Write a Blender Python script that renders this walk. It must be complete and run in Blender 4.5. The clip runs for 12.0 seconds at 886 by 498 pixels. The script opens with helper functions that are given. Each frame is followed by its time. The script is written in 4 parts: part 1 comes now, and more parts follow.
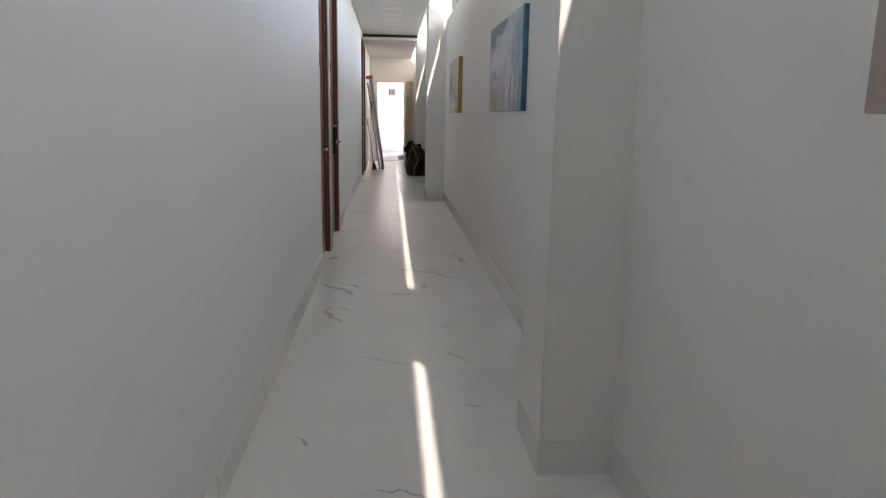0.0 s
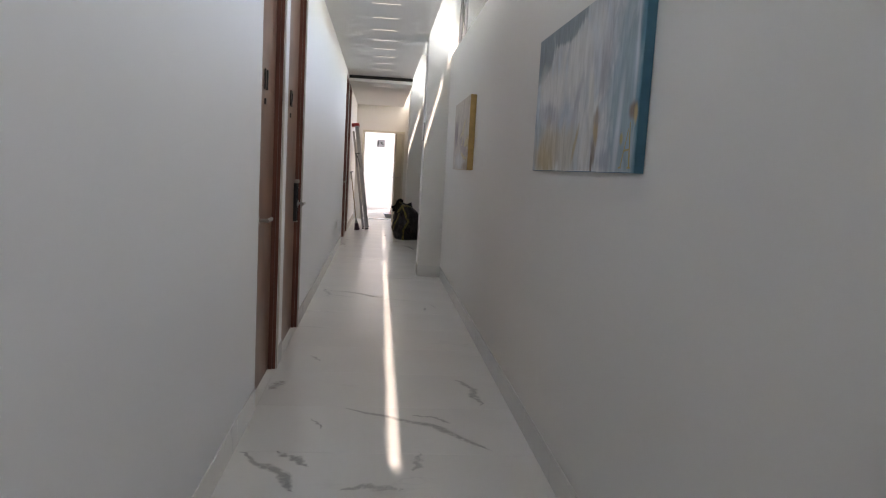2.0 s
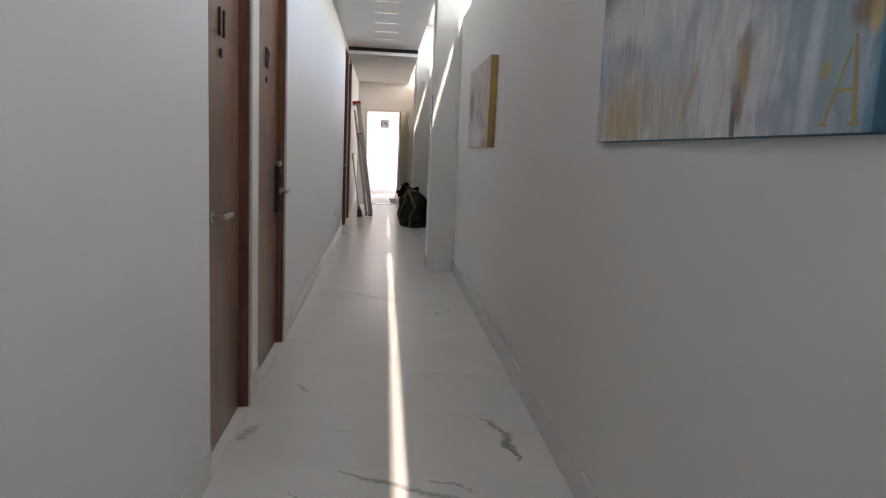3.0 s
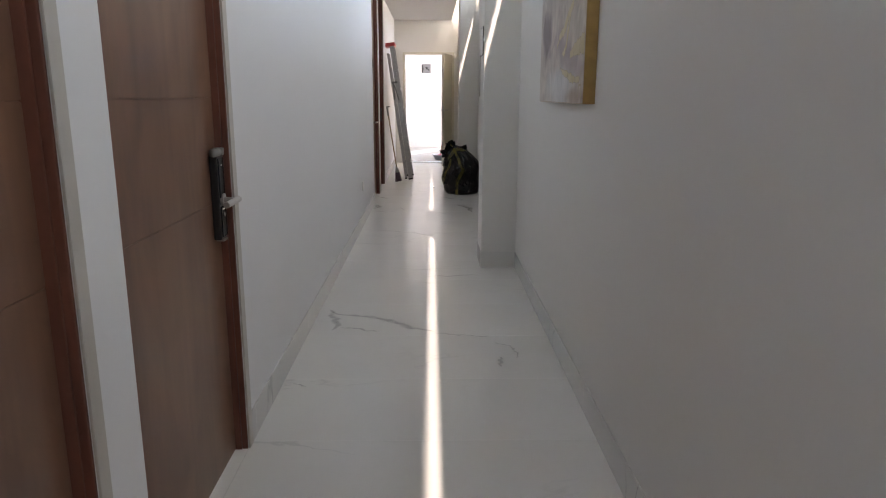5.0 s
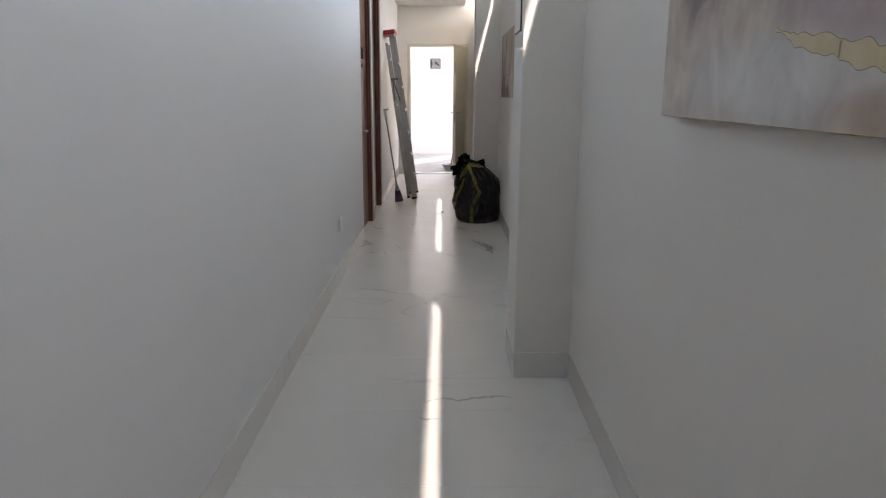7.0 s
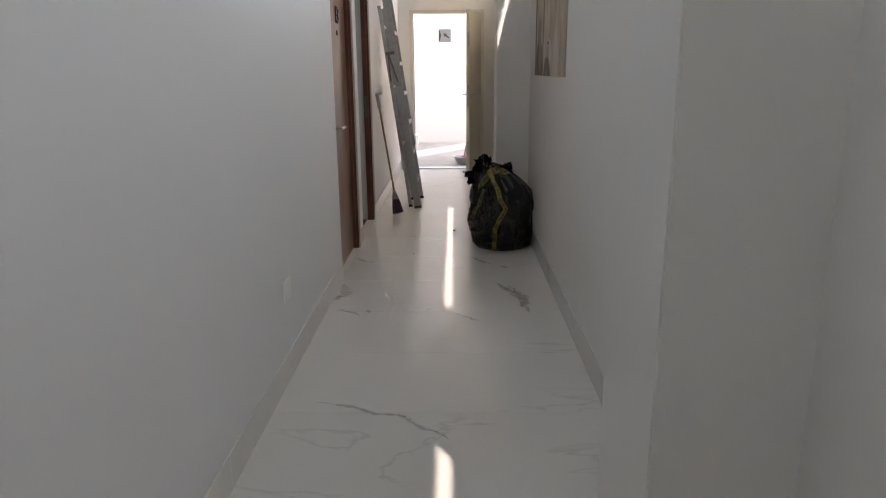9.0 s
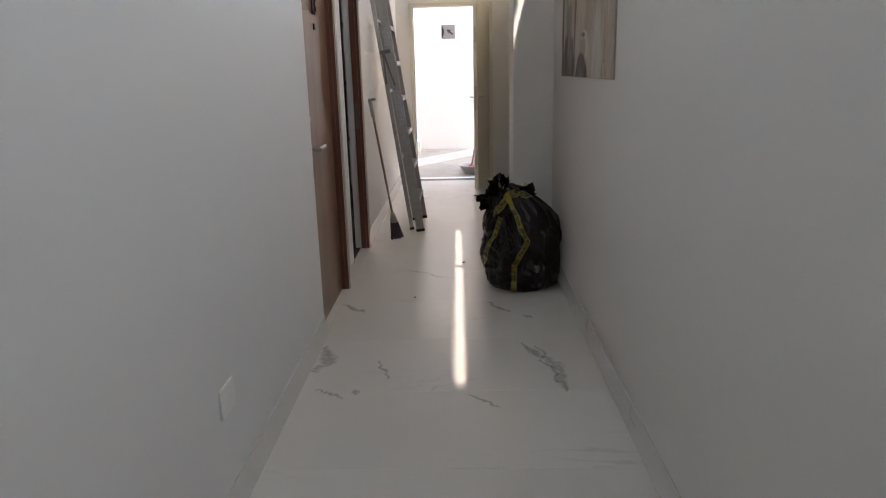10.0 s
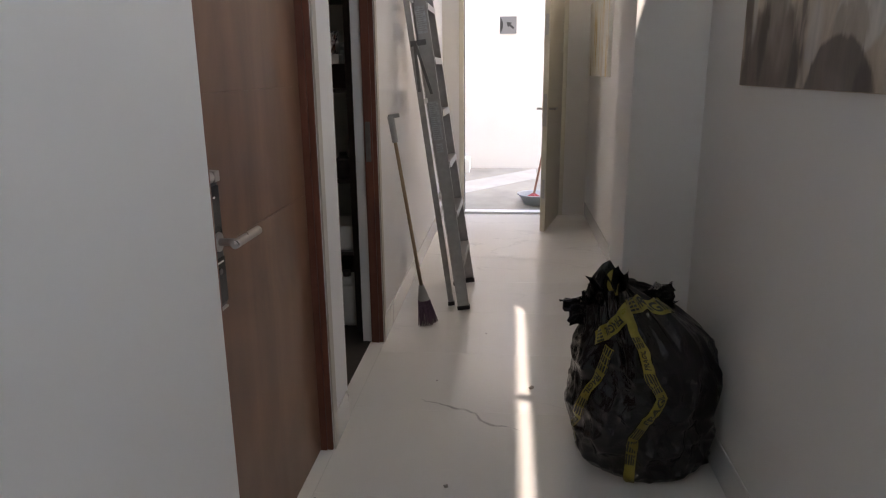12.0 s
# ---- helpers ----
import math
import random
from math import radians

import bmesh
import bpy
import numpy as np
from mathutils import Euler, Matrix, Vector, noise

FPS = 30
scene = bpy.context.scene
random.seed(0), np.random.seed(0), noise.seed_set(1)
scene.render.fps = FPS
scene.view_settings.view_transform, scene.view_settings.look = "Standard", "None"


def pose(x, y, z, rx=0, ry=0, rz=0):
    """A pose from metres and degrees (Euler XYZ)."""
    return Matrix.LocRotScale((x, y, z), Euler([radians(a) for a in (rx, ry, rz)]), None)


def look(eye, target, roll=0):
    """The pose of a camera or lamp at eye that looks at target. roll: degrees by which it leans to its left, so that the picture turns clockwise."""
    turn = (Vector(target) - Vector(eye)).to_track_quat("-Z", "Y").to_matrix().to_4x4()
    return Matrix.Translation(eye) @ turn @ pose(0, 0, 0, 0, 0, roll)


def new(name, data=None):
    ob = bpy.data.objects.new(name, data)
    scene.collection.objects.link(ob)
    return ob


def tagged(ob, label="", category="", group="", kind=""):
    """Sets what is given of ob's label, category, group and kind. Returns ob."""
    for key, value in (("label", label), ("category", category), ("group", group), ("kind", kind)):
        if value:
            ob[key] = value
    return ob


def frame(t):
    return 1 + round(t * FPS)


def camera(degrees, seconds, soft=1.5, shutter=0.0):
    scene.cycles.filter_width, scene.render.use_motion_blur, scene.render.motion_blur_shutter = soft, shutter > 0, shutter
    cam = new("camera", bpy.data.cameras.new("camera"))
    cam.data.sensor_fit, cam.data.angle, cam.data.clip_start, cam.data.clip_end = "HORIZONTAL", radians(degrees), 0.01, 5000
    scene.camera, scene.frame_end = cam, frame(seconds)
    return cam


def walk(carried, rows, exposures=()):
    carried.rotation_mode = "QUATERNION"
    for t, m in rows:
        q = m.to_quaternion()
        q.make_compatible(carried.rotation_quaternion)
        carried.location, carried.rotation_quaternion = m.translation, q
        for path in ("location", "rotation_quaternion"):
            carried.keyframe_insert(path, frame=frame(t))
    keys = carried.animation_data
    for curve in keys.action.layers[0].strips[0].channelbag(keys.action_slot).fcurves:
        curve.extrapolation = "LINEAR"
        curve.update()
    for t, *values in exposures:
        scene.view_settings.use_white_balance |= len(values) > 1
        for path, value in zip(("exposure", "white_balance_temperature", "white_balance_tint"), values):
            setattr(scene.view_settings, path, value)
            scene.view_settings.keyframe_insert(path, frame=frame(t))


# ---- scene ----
cam = camera(66.0, 12.0, 1.15)
PATH = [
    (0, (0.214, -0.103, 1.268), (0.368, 1.853, 0.88), 1.0),
    (0.5, (0.208, 0.422, 1.269), (0.369, 2.393, 0.969), 1.8),
    (1, (0.192, 0.969, 1.288), (0.385, 2.943, 1.03), 2.6),
    (1.5, (0.225, 1.492, 1.278), (0.421, 3.468, 1.04), 2.9),
    (2, (0.244, 2.017, 1.275), (0.439, 3.995, 1.044), 3.2),
    (2.5, (0.284, 2.509, 1.278), (0.484, 4.485, 1.048), 2.9),
    (3, (0.268, 2.997, 1.241), (0.447, 4.969, 0.959), 2.5),
    (3.2, (0.267, 3.222, 1.25), (0.496, 5.181, 0.917), 2.8),
    (4.8, (0.339, 4.744, 1.31), (0.401, 6.693, 0.868), 0.4),
    (5, (0.356, 4.886, 1.32), (0.391, 6.836, 0.878), 0.2),
    (5.5, (0.359, 5.414, 1.332), (0.347, 7.364, 0.888), -0.4),
    (6, (0.397, 5.947, 1.319), (0.394, 7.898, 0.876), -0.1),
    (6.5, (0.422, 6.426, 1.331), (0.422, 8.376, 0.886), 0.0),
    (6.7, (0.4, 6.637, 1.339), (0.405, 8.587, 0.896), 0.2),
    (8.3, (0.431, 8.306, 1.338), (0.403, 10.241, 0.831), 0.3),
    (8.5, (0.449, 8.459, 1.367), (0.417, 10.392, 0.856), -0.1),
    (9, (0.404, 8.968, 1.34), (0.369, 10.902, 0.832), -0.5),
    (9.5, (0.377, 9.488, 1.323), (0.351, 11.422, 0.813), -0.4),
    (10, (0.376, 9.958, 1.356), (0.325, 11.891, 0.844), -1.4),
    (10.5, (0.347, 10.494, 1.362), (0.299, 12.427, 0.853), -1.4),
    (11, (0.356, 10.989, 1.366), (0.301, 12.922, 0.855), -1.6),
    (11.5, (0.291, 11.496, 1.346), (0.19, 13.427, 0.836), -1.3),
    (12, (0.289, 11.918, 1.347), (0.099, 13.844, 0.843), -0.6),
]
EXPOSURES = [(0, 3.86, 8500, 22), (3, 3.82, 8600, 23), (5, 3.9, 8400, 22), (6.5, 3.85, 8150, 21), (9, 3.77, 8550, 22), (12, 3.69, 8300, 22)]
walk(cam, [(t, look(eye, target, roll)) for t, eye, target, roll in PATH], EXPOSURES)

# ---- daylight ----
SUN_WAY = Vector((-0.6565, 1.93, -2.69))
sun = new("sun", bpy.data.lights.new("sun", "SUN"))
sun.data.energy, sun.data.angle, sun.data.color = 0.68, radians(0.9), (0.965, 0.98, 1.0)
sun.matrix_world = look((6, -16, 25), Vector((6, -16, 25)) + SUN_WAY)
world = bpy.data.worlds.new("sky")
scene.world = world
world.use_nodes = True
sky = world.node_tree.nodes.new("ShaderNodeTexSky")
sky.sky_type, sky.sun_disc = "NISHITA", False
sky.sun_elevation, sky.sun_rotation = radians(52.9), radians(161)
world.node_tree.links.new(sky.outputs[0], world.node_tree.nodes["Background"].inputs[0])
world.node_tree.nodes["Background"].inputs[1].default_value = 0.15

# ---- plan ----
XL, XR, XP = -0.34, 1.01, 0.745        # left wall, recessed right wall, pier face
OUT = 1.155                            # outside of the right wall
Y0, Y1 = -3.2, 18.44                   # corridor ends
ZC, ZF, ZS, ZH = 2.79, 2.69, 2.58, 3.295  # dropped ceiling, far ceiling, window sill, window head
YSLOT = 13.98                          # dark slot across the ceiling
PIERS = [(2.112, 2.49), (10.045, 10.42), (14.60, 14.97)]


# ---- materials ----
def mat(name, colour, rough=0.5, metal=0.0, vary=0.06, scale=6.0, bump=0.0, bump_scale=80.0, coat=0.0, rough_vary=0.08):
    """A principled material whose colour and gloss vary at two scales."""
    m = bpy.data.materials.new(name)
    m.use_nodes = True
    nt = m.node_tree
    b = nt.nodes["Principled BSDF"]
    b.inputs["Roughness"].default_value, b.inputs["Metallic"].default_value = rough, metal
    b.inputs["Coat Weight"].default_value = coat
    tc = nt.nodes.new("ShaderNodeTexCoord")
    n1 = nt.nodes.new("ShaderNodeTexNoise")
    n1.inputs["Scale"].default_value, n1.inputs["Detail"].default_value = scale, 6
    nt.links.new(tc.outputs["Object"], n1.inputs["Vector"])
    ramp = nt.nodes.new("ShaderNodeValToRGB")
    ramp.color_ramp.elements[0].position, ramp.color_ramp.elements[1].position = 0.3, 0.7
    ramp.color_ramp.elements[0].color = (*[c * (1 - vary) for c in colour], 1)
    ramp.color_ramp.elements[1].color = (*[min(1, c * (1 + vary)) for c in colour], 1)
    nt.links.new(n1.outputs[0], ramp.inputs[0])
    nt.links.new(ramp.outputs[0], b.inputs["Base Color"])
    mr = nt.nodes.new("ShaderNodeMapRange")
    mr.inputs[3].default_value, mr.inputs[4].default_value = max(0.02, rough - rough_vary), min(1, rough + rough_vary)
    n2 = nt.nodes.new("ShaderNodeTexNoise")
    n2.inputs["Scale"].default_value, n2.inputs["Detail"].default_value = bump_scale, 4
    nt.links.new(tc.outputs["Object"], n2.inputs["Vector"])
    nt.links.new(n1.outputs[0], mr.inputs[0])
    nt.links.new(mr.outputs[0], b.inputs["Roughness"])
    if bump:
        bp = nt.nodes.new("ShaderNodeBump")
        bp.inputs["Strength"].default_value, bp.inputs["Distance"].default_value = bump, 0.01
        nt.links.new(n2.outputs[0], bp.inputs["Height"])
        nt.links.new(bp.outputs[0], b.inputs["Normal"])
    return m


def math_node(nt, op, a, b=None):
    n = nt.nodes.new("ShaderNodeMath")
    n.operation = op
    for i, v in enumerate((a, b)):
        if v is None:
            continue
        if isinstance(v, (int, float)):
            n.inputs[i].default_value = v
        else:
            nt.links.new(v, n.inputs[i])
    return n.outputs[0]


def marble(name, base, vein, amount, rough):
    """Glazed porcelain with sparse grey veins; each tile is cut from another part of the slab."""
    m = mat(name, base, rough, 0, 0.025, 1.6, 0.004, 30, 0.0, 0.03)
    nt = m.node_tree
    b = nt.nodes["Principled BSDF"]
    old = b.inputs["Base Color"].links[0].from_socket
    tc, info = nt.nodes.new("ShaderNodeTexCoord"), nt.nodes.new("ShaderNodeObjectInfo")
    sh = nt.nodes.new("ShaderNodeVectorMath")
    sh.operation = "SCALE"
    sh.inputs[0].default_value = (17.0, 31.0, 9.0)
    nt.links.new(info.outputs["Random"], sh.inputs["Scale"])
    add = nt.nodes.new("ShaderNodeVectorMath")
    nt.links.new(tc.outputs["Object"], add.inputs[0])
    nt.links.new(sh.outputs[0], add.inputs[1])
    mp = nt.nodes.new("ShaderNodeMapping")
    mp.inputs["Rotation"].default_value, mp.inputs["Scale"].default_value = (0, 0, 0.5), (0.8, 2.0, 1)
    nt.links.new(add.outputs[0], mp.inputs[0])

    def noise_at(scale, detail, distortion):
        n = nt.nodes.new("ShaderNodeTexNoise")
        n.inputs["Scale"].default_value, n.inputs["Detail"].default_value = scale, detail
        n.inputs["Distortion"].default_value = distortion
        nt.links.new(mp.outputs[0], n.inputs["Vector"])
        return n.outputs[0]
    line = math_node(nt, "ABSOLUTE", math_node(nt, "SUBTRACT", noise_at(1.7, 7, 0.5), 0.5))
    mr = nt.nodes.new("ShaderNodeMapRange")
    mr.inputs[1].default_value, mr.inputs[2].default_value = 0.0, 0.016
    mr.inputs[3].default_value, mr.inputs[4].default_value = 1.0, 0.0
    nt.links.new(line, mr.inputs[0])
    mk = nt.nodes.new("ShaderNodeMapRange")
    mk.inputs[1].default_value, mk.inputs[2].default_value = 0.54, 0.66
    nt.links.new(noise_at(1.1, 2, 0), mk.inputs[0])
    fac = math_node(nt, "MULTIPLY", math_node(nt, "MULTIPLY", mr.outputs[0], mk.outputs[0]), amount)
    mix = nt.nodes.new("ShaderNodeMix")
    mix.data_type = "RGBA"
    nt.links.new(fac, mix.inputs[0])
    nt.links.new(old, mix.inputs[6])
    mix.inputs[7].default_value = (*vein, 1)
    nt.links.new(mix.outputs[2], b.inputs["Base Color"])
    return m


def wood(name, a, c, rough, stretch=(30, 30, 1.2)):
    """Stained timber with a grain that runs upright."""
    m = mat(name, a, rough, 0, 0.05, 5, 0.0, 60, 0.0, 0.015)
    nt = m.node_tree
    b = nt.nodes["Principled BSDF"]
    tc, mp, n = (nt.nodes.new(k) for k in ("ShaderNodeTexCoord", "ShaderNodeMapping", "ShaderNodeTexNoise"))
    mp.inputs["Scale"].default_value = stretch
    n.inputs["Scale"].default_value, n.inputs["Detail"].default_value, n.inputs["Distortion"].default_value = 1.0, 8, 0.6
    nt.links.new(tc.outputs["Object"], mp.inputs[0])
    nt.links.new(mp.outputs[0], n.inputs["Vector"])
    big = nt.nodes.new("ShaderNodeTexNoise")
    big.inputs["Scale"].default_value = 1.0
    mp2 = nt.nodes.new("ShaderNodeMapping")
    mp2.inputs["Scale"].default_value = (4, 4, 2.2)
    big.inputs["Detail"].default_value, big.inputs["Distortion"].default_value = 4, 1.2
    nt.links.new(tc.outputs["Object"], mp2.inputs[0])
    nt.links.new(mp2.outputs[0], big.inputs["Vector"])
    mixed = math_node(nt, "ADD", math_node(nt, "MULTIPLY", n.outputs[0], 0.45), math_node(nt, "MULTIPLY", big.outputs[0], 0.55))
    r = nt.nodes.new("ShaderNodeValToRGB")
    r.color_ramp.elements[0].position, r.color_ramp.elements[1].position = 0.36, 0.68
    r.color_ramp.elements[0].color, r.color_ramp.elements[1].color = (*c, 1), (*a, 1)
    nt.links.new(mixed, r.inputs[0])
    nt.links.new(r.outputs[0], b.inputs["Base Color"])
    return m


def painted(name, stops, scale, stretch, seed, distortion=1.0):
    """Brushed paint on canvas: colours swept through a stretched noise."""
    m = mat(name, (0.5, 0.5, 0.5), 0.7, 0, 0, 5, 0.15, 250)
    nt = m.node_tree
    b = nt.nodes["Principled BSDF"]
    tc, mp, n = (nt.nodes.new(k) for k in ("ShaderNodeTexCoord", "ShaderNodeMapping", "ShaderNodeTexNoise"))
    mp.inputs["Scale"].default_value, mp.inputs["Location"].default_value = stretch, (seed, seed * 0.7, seed * 1.3)
    n.inputs["Scale"].default_value, n.inputs["Detail"].default_value, n.inputs["Distortion"].default_value = scale, 5, distortion
    nt.links.new(tc.outputs["Object"], mp.inputs[0])
    nt.links.new(mp.outputs[0], n.inputs["Vector"])
    r = nt.nodes.new("ShaderNodeValToRGB")
    while len(r.color_ramp.elements) < len(stops):
        r.color_ramp.elements.new(0.5)
    for e, (p, c) in zip(r.color_ramp.elements, stops):
        e.position, e.color = p, (*c, 1)
    nt.links.new(n.outputs[0], r.inputs[0])
    nt.links.new(r.outputs[0], b.inputs["Base Color"])
    return m


def brushed(name, stops, scale, stretch, seed, blobs, stroke=(1, 26, 7)):
    """A painted face: a swept wash with soft-edged passages (y, z, half-width, half-height, turn, softness, colour)."""
    return passages(painted(name, stops, scale, stretch, seed), blobs, 0.92, stroke)


def passages(m, blobs, strength, stroke=(1, 26, 7)):
    nt = m.node_tree
    b = nt.nodes["Principled BSDF"]
    tc, n, sep = (nt.nodes.new(k) for k in ("ShaderNodeTexCoord", "ShaderNodeTexNoise", "ShaderNodeSeparateXYZ"))
    n.inputs["Scale"].default_value, n.inputs["Detail"].default_value = 7, 5
    nt.links.new(tc.outputs["Object"], n.inputs["Vector"])
    nt.links.new(tc.outputs["Object"], sep.inputs[0])
    mp, brush = nt.nodes.new("ShaderNodeMapping"), nt.nodes.new("ShaderNodeTexNoise")
    mp.inputs["Scale"].default_value = stroke
    brush.inputs["Scale"].default_value, brush.inputs["Detail"].default_value, brush.inputs["Distortion"].default_value = 1.0, 6, 0.8
    nt.links.new(tc.outputs["Object"], mp.inputs[0])
    nt.links.new(mp.outputs[0], brush.inputs["Vector"])
    wob = math_node(nt, "ADD", math_node(nt, "SUBTRACT", n.outputs[0], 0.5), math_node(nt, "MULTIPLY", math_node(nt, "SUBTRACT", brush.outputs[0], 0.5), 0.9))
    for cy, cz, ry, rz, turn, soft, colour in blobs:
        dy, dz = math_node(nt, "SUBTRACT", sep.outputs[1], cy), math_node(nt, "SUBTRACT", sep.outputs[2], cz)
        c, sn = math.cos(turn), math.sin(turn)
        u = math_node(nt, "ADD", math_node(nt, "MULTIPLY", dy, c / ry), math_node(nt, "MULTIPLY", dz, sn / ry))
        w = math_node(nt, "ADD", math_node(nt, "MULTIPLY", dz, c / rz), math_node(nt, "MULTIPLY", dy, -sn / rz))
        r = math_node(nt, "SQRT", math_node(nt, "ADD", math_node(nt, "MULTIPLY", u, u), math_node(nt, "MULTIPLY", w, w)))
        r = math_node(nt, "ADD", r, math_node(nt, "MULTIPLY", wob, min(1.1, 0.1 + soft * 3)))
        mr = nt.nodes.new("ShaderNodeMapRange")
        mr.interpolation_type = "SMOOTHSTEP"
        mr.inputs[1].default_value, mr.inputs[2].default_value, mr.inputs[3].default_value, mr.inputs[4].default_value = 1 - soft, 1 + soft, strength, 0.0
        nt.links.new(r, mr.inputs[0])
        mix = nt.nodes.new("ShaderNodeMix")
        mix.data_type = "RGBA"
        old = b.inputs["Base Color"].links[0].from_socket
        nt.links.new(mr.outputs[0], mix.inputs[0])
        nt.links.new(old, mix.inputs[6])
        mix.inputs[7].default_value = (*colour, 1)
        nt.links.new(mix.outputs[2], b.inputs["Base Color"])
    if strength > 0.9:
        tone = nt.nodes.new("ShaderNodeHueSaturation")
        mr = nt.nodes.new("ShaderNodeMapRange")
        mr.inputs[1].default_value, mr.inputs[2].default_value, mr.inputs[3].default_value, mr.inputs[4].default_value = 0.3, 0.7, 0.84, 1.14
        nt.links.new(brush.outputs[0], mr.inputs[0])
        nt.links.new(mr.outputs[0], tone.inputs["Value"])
        nt.links.new(b.inputs["Base Color"].links[0].from_socket, tone.inputs["Color"])
        nt.links.new(tone.outputs[0], b.inputs["Base Color"])
    return m


def glowing(name, colour, strength):
    m = bpy.data.materials.new(name)
    m.use_nodes = True
    b = m.node_tree.nodes["Principled BSDF"]
    b.inputs["Base Color"].default_value = (*colour, 1)
    b.inputs["Emission Color"].default_value, b.inputs["Emission Strength"].default_value = (*colour, 1), strength
    return m


def pane_glass(name):
    m = bpy.data.materials.new(name)
    m.use_nodes = True
    nt = m.node_tree
    out = nt.nodes["Material Output"]
    tr, gl, fr, mx = (nt.nodes.new(k) for k in ("ShaderNodeBsdfTransparent", "ShaderNodeBsdfGlossy", "ShaderNodeFresnel", "ShaderNodeMixShader"))
    gl.inputs["Roughness"].default_value = 0.02
    tr.inputs[0].default_value = (0.93, 0.96, 0.95, 1)
    nt.links.new(fr.outputs[0], mx.inputs[0])
    nt.links.new(tr.outputs[0], mx.inputs[1])
    nt.links.new(gl.outputs[0], mx.inputs[2])
    nt.links.new(mx.outputs[0], out.inputs[0])
    return m


WALL = mat("white_wall_paint", (0.705, 0.688, 0.662), 0.6, 0, 0.015, 0.9, 0.012, 220)
# WALL's paint made lighter and cooler for the window light, plus brownish stains
WALLSTAINLIT = passages(mat("scuffed_lit_wall_paint", (0.735, 0.738, 0.75), 0.6, 0, 0.015, 0.9, 0.012, 220),
                     [(16.03, 1.69, 0.16, 0.13, 0.2, 0.6, (0.6, 0.5, 0.4)), (16.1, 1.33, 0.2, 0.2, -0.3, 0.7, (0.62, 0.53, 0.43)), (16.35, 0.95, 0.35, 0.2, 0.3, 0.8, (0.57, 0.53, 0.48)), (15.9, 2.1, 0.25, 0.15, 0.3, 0.8, (0.55, 0.51, 0.46))], 0.25)
CEIL = mat("ceiling_paint", (0.74, 0.735, 0.72), 0.7, 0, 0.015, 0.8, 0.02, 150)
TILE = marble("marble_tile", (0.75, 0.735, 0.715), (0.3, 0.3, 0.31), 0.28, 0.24)
SKIRT = marble("marble_skirting", (0.70, 0.69, 0.67), (0.3, 0.3, 0.3), 0.7, 0.24)
GROUT = mat("grout", (0.42, 0.41, 0.4), 0.9, 0, 0.1, 20)
DOORWOOD = wood("door_veneer", (0.218, 0.112, 0.069), (0.115, 0.054, 0.035), 0.3, (11, 11, 0.7))
FRAMEWOOD = wood("frame_timber", (0.21, 0.072, 0.046), (0.12, 0.042, 0.03), 0.42)
TRIM = mat("plaster_trim", (0.5, 0.47, 0.43), 0.7, 0, 0.06, 4, 0.05, 90)
CREAM = mat("cream_enamel", (0.58, 0.54, 0.45), 0.4, 0, 0.05, 3)
GOLD = mat("gold_edge", (0.45, 0.34, 0.14), 0.45, 0, 0.1, 8)
STEEL = mat("brushed_steel", (0.46, 0.45, 0.44), 0.3, 1, 0.05, 40)
DARKSTEEL = mat("dark_metal", (0.05, 0.048, 0.048), 0.35, 0.6, 0.1, 30)
MIDSTEEL = mat("worn_grey_steel", (0.15, 0.15, 0.152), 0.42, 0.4, 0.15, 30)
LOCKGLOSS = mat("glossy_black_panel", (0.018, 0.02, 0.022), 0.12, 0, 0.1, 30)
LOCKBLACK = mat("black_lock_plastic", (0.012, 0.012, 0.014), 0.33, 0, 0.1, 30)
ALU = mat("ladder_aluminium", (0.4, 0.4, 0.395), 0.4, 0.85, 0.1, 25, 0.03, 120)
ALUDARK = mat("window_aluminium", (0.13, 0.13, 0.135), 0.45, 0.5, 0.08, 20)
RED = mat("red_plastic", (0.42, 0.035, 0.04), 0.45, 0, 0.1, 20)
WHITEP = mat("white_plastic", (0.78, 0.78, 0.76), 0.35, 0, 0.03, 10)
BLACK = mat("black_matt", (0.02, 0.02, 0.02), 0.6, 0, 0.2, 20)
BAGM = mat("black_bin_plastic", (0.006, 0.007, 0.011), 0.16, 0, 0.2, 7, 0.0, 28)
nt = BAGM.node_tree
tc, mp, n1, n2, bp = (nt.nodes.new(k) for k in ("ShaderNodeTexCoord", "ShaderNodeMapping", "ShaderNodeTexNoise", "ShaderNodeTexNoise", "ShaderNodeBump"))
mp.inputs["Scale"].default_value = (1, 1, 0.55)
nt.links.new(tc.outputs["Object"], mp.inputs[0])
for n, sc in ((n1, 4.5), (n2, 13)):
    n.inputs["Scale"].default_value, n.inputs["Detail"].default_value, n.inputs["Distortion"].default_value = sc, 3, 1.2
    nt.links.new(mp.outputs[0], n.inputs["Vector"])
n3 = nt.nodes.new("ShaderNodeTexNoise")
n3.inputs["Scale"].default_value, n3.inputs["Detail"].default_value, n3.inputs["Distortion"].default_value = 34, 4, 1.6
nt.links.new(mp.outputs[0], n3.inputs["Vector"])
crease = math_node(nt, "ADD", math_node(nt, "ABSOLUTE", math_node(nt, "SUBTRACT", n1.outputs[0], 0.5)), math_node(nt, "MULTIPLY", math_node(nt, "ABSOLUTE", math_node(nt, "SUBTRACT", n2.outputs[0], 0.5)), 0.4))
bp.inputs["Strength"].default_value, bp.inputs["Distance"].default_value = 0.38, 0.04
nt.nodes["Principled BSDF"].inputs["Specular IOR Level"].default_value = 0.45
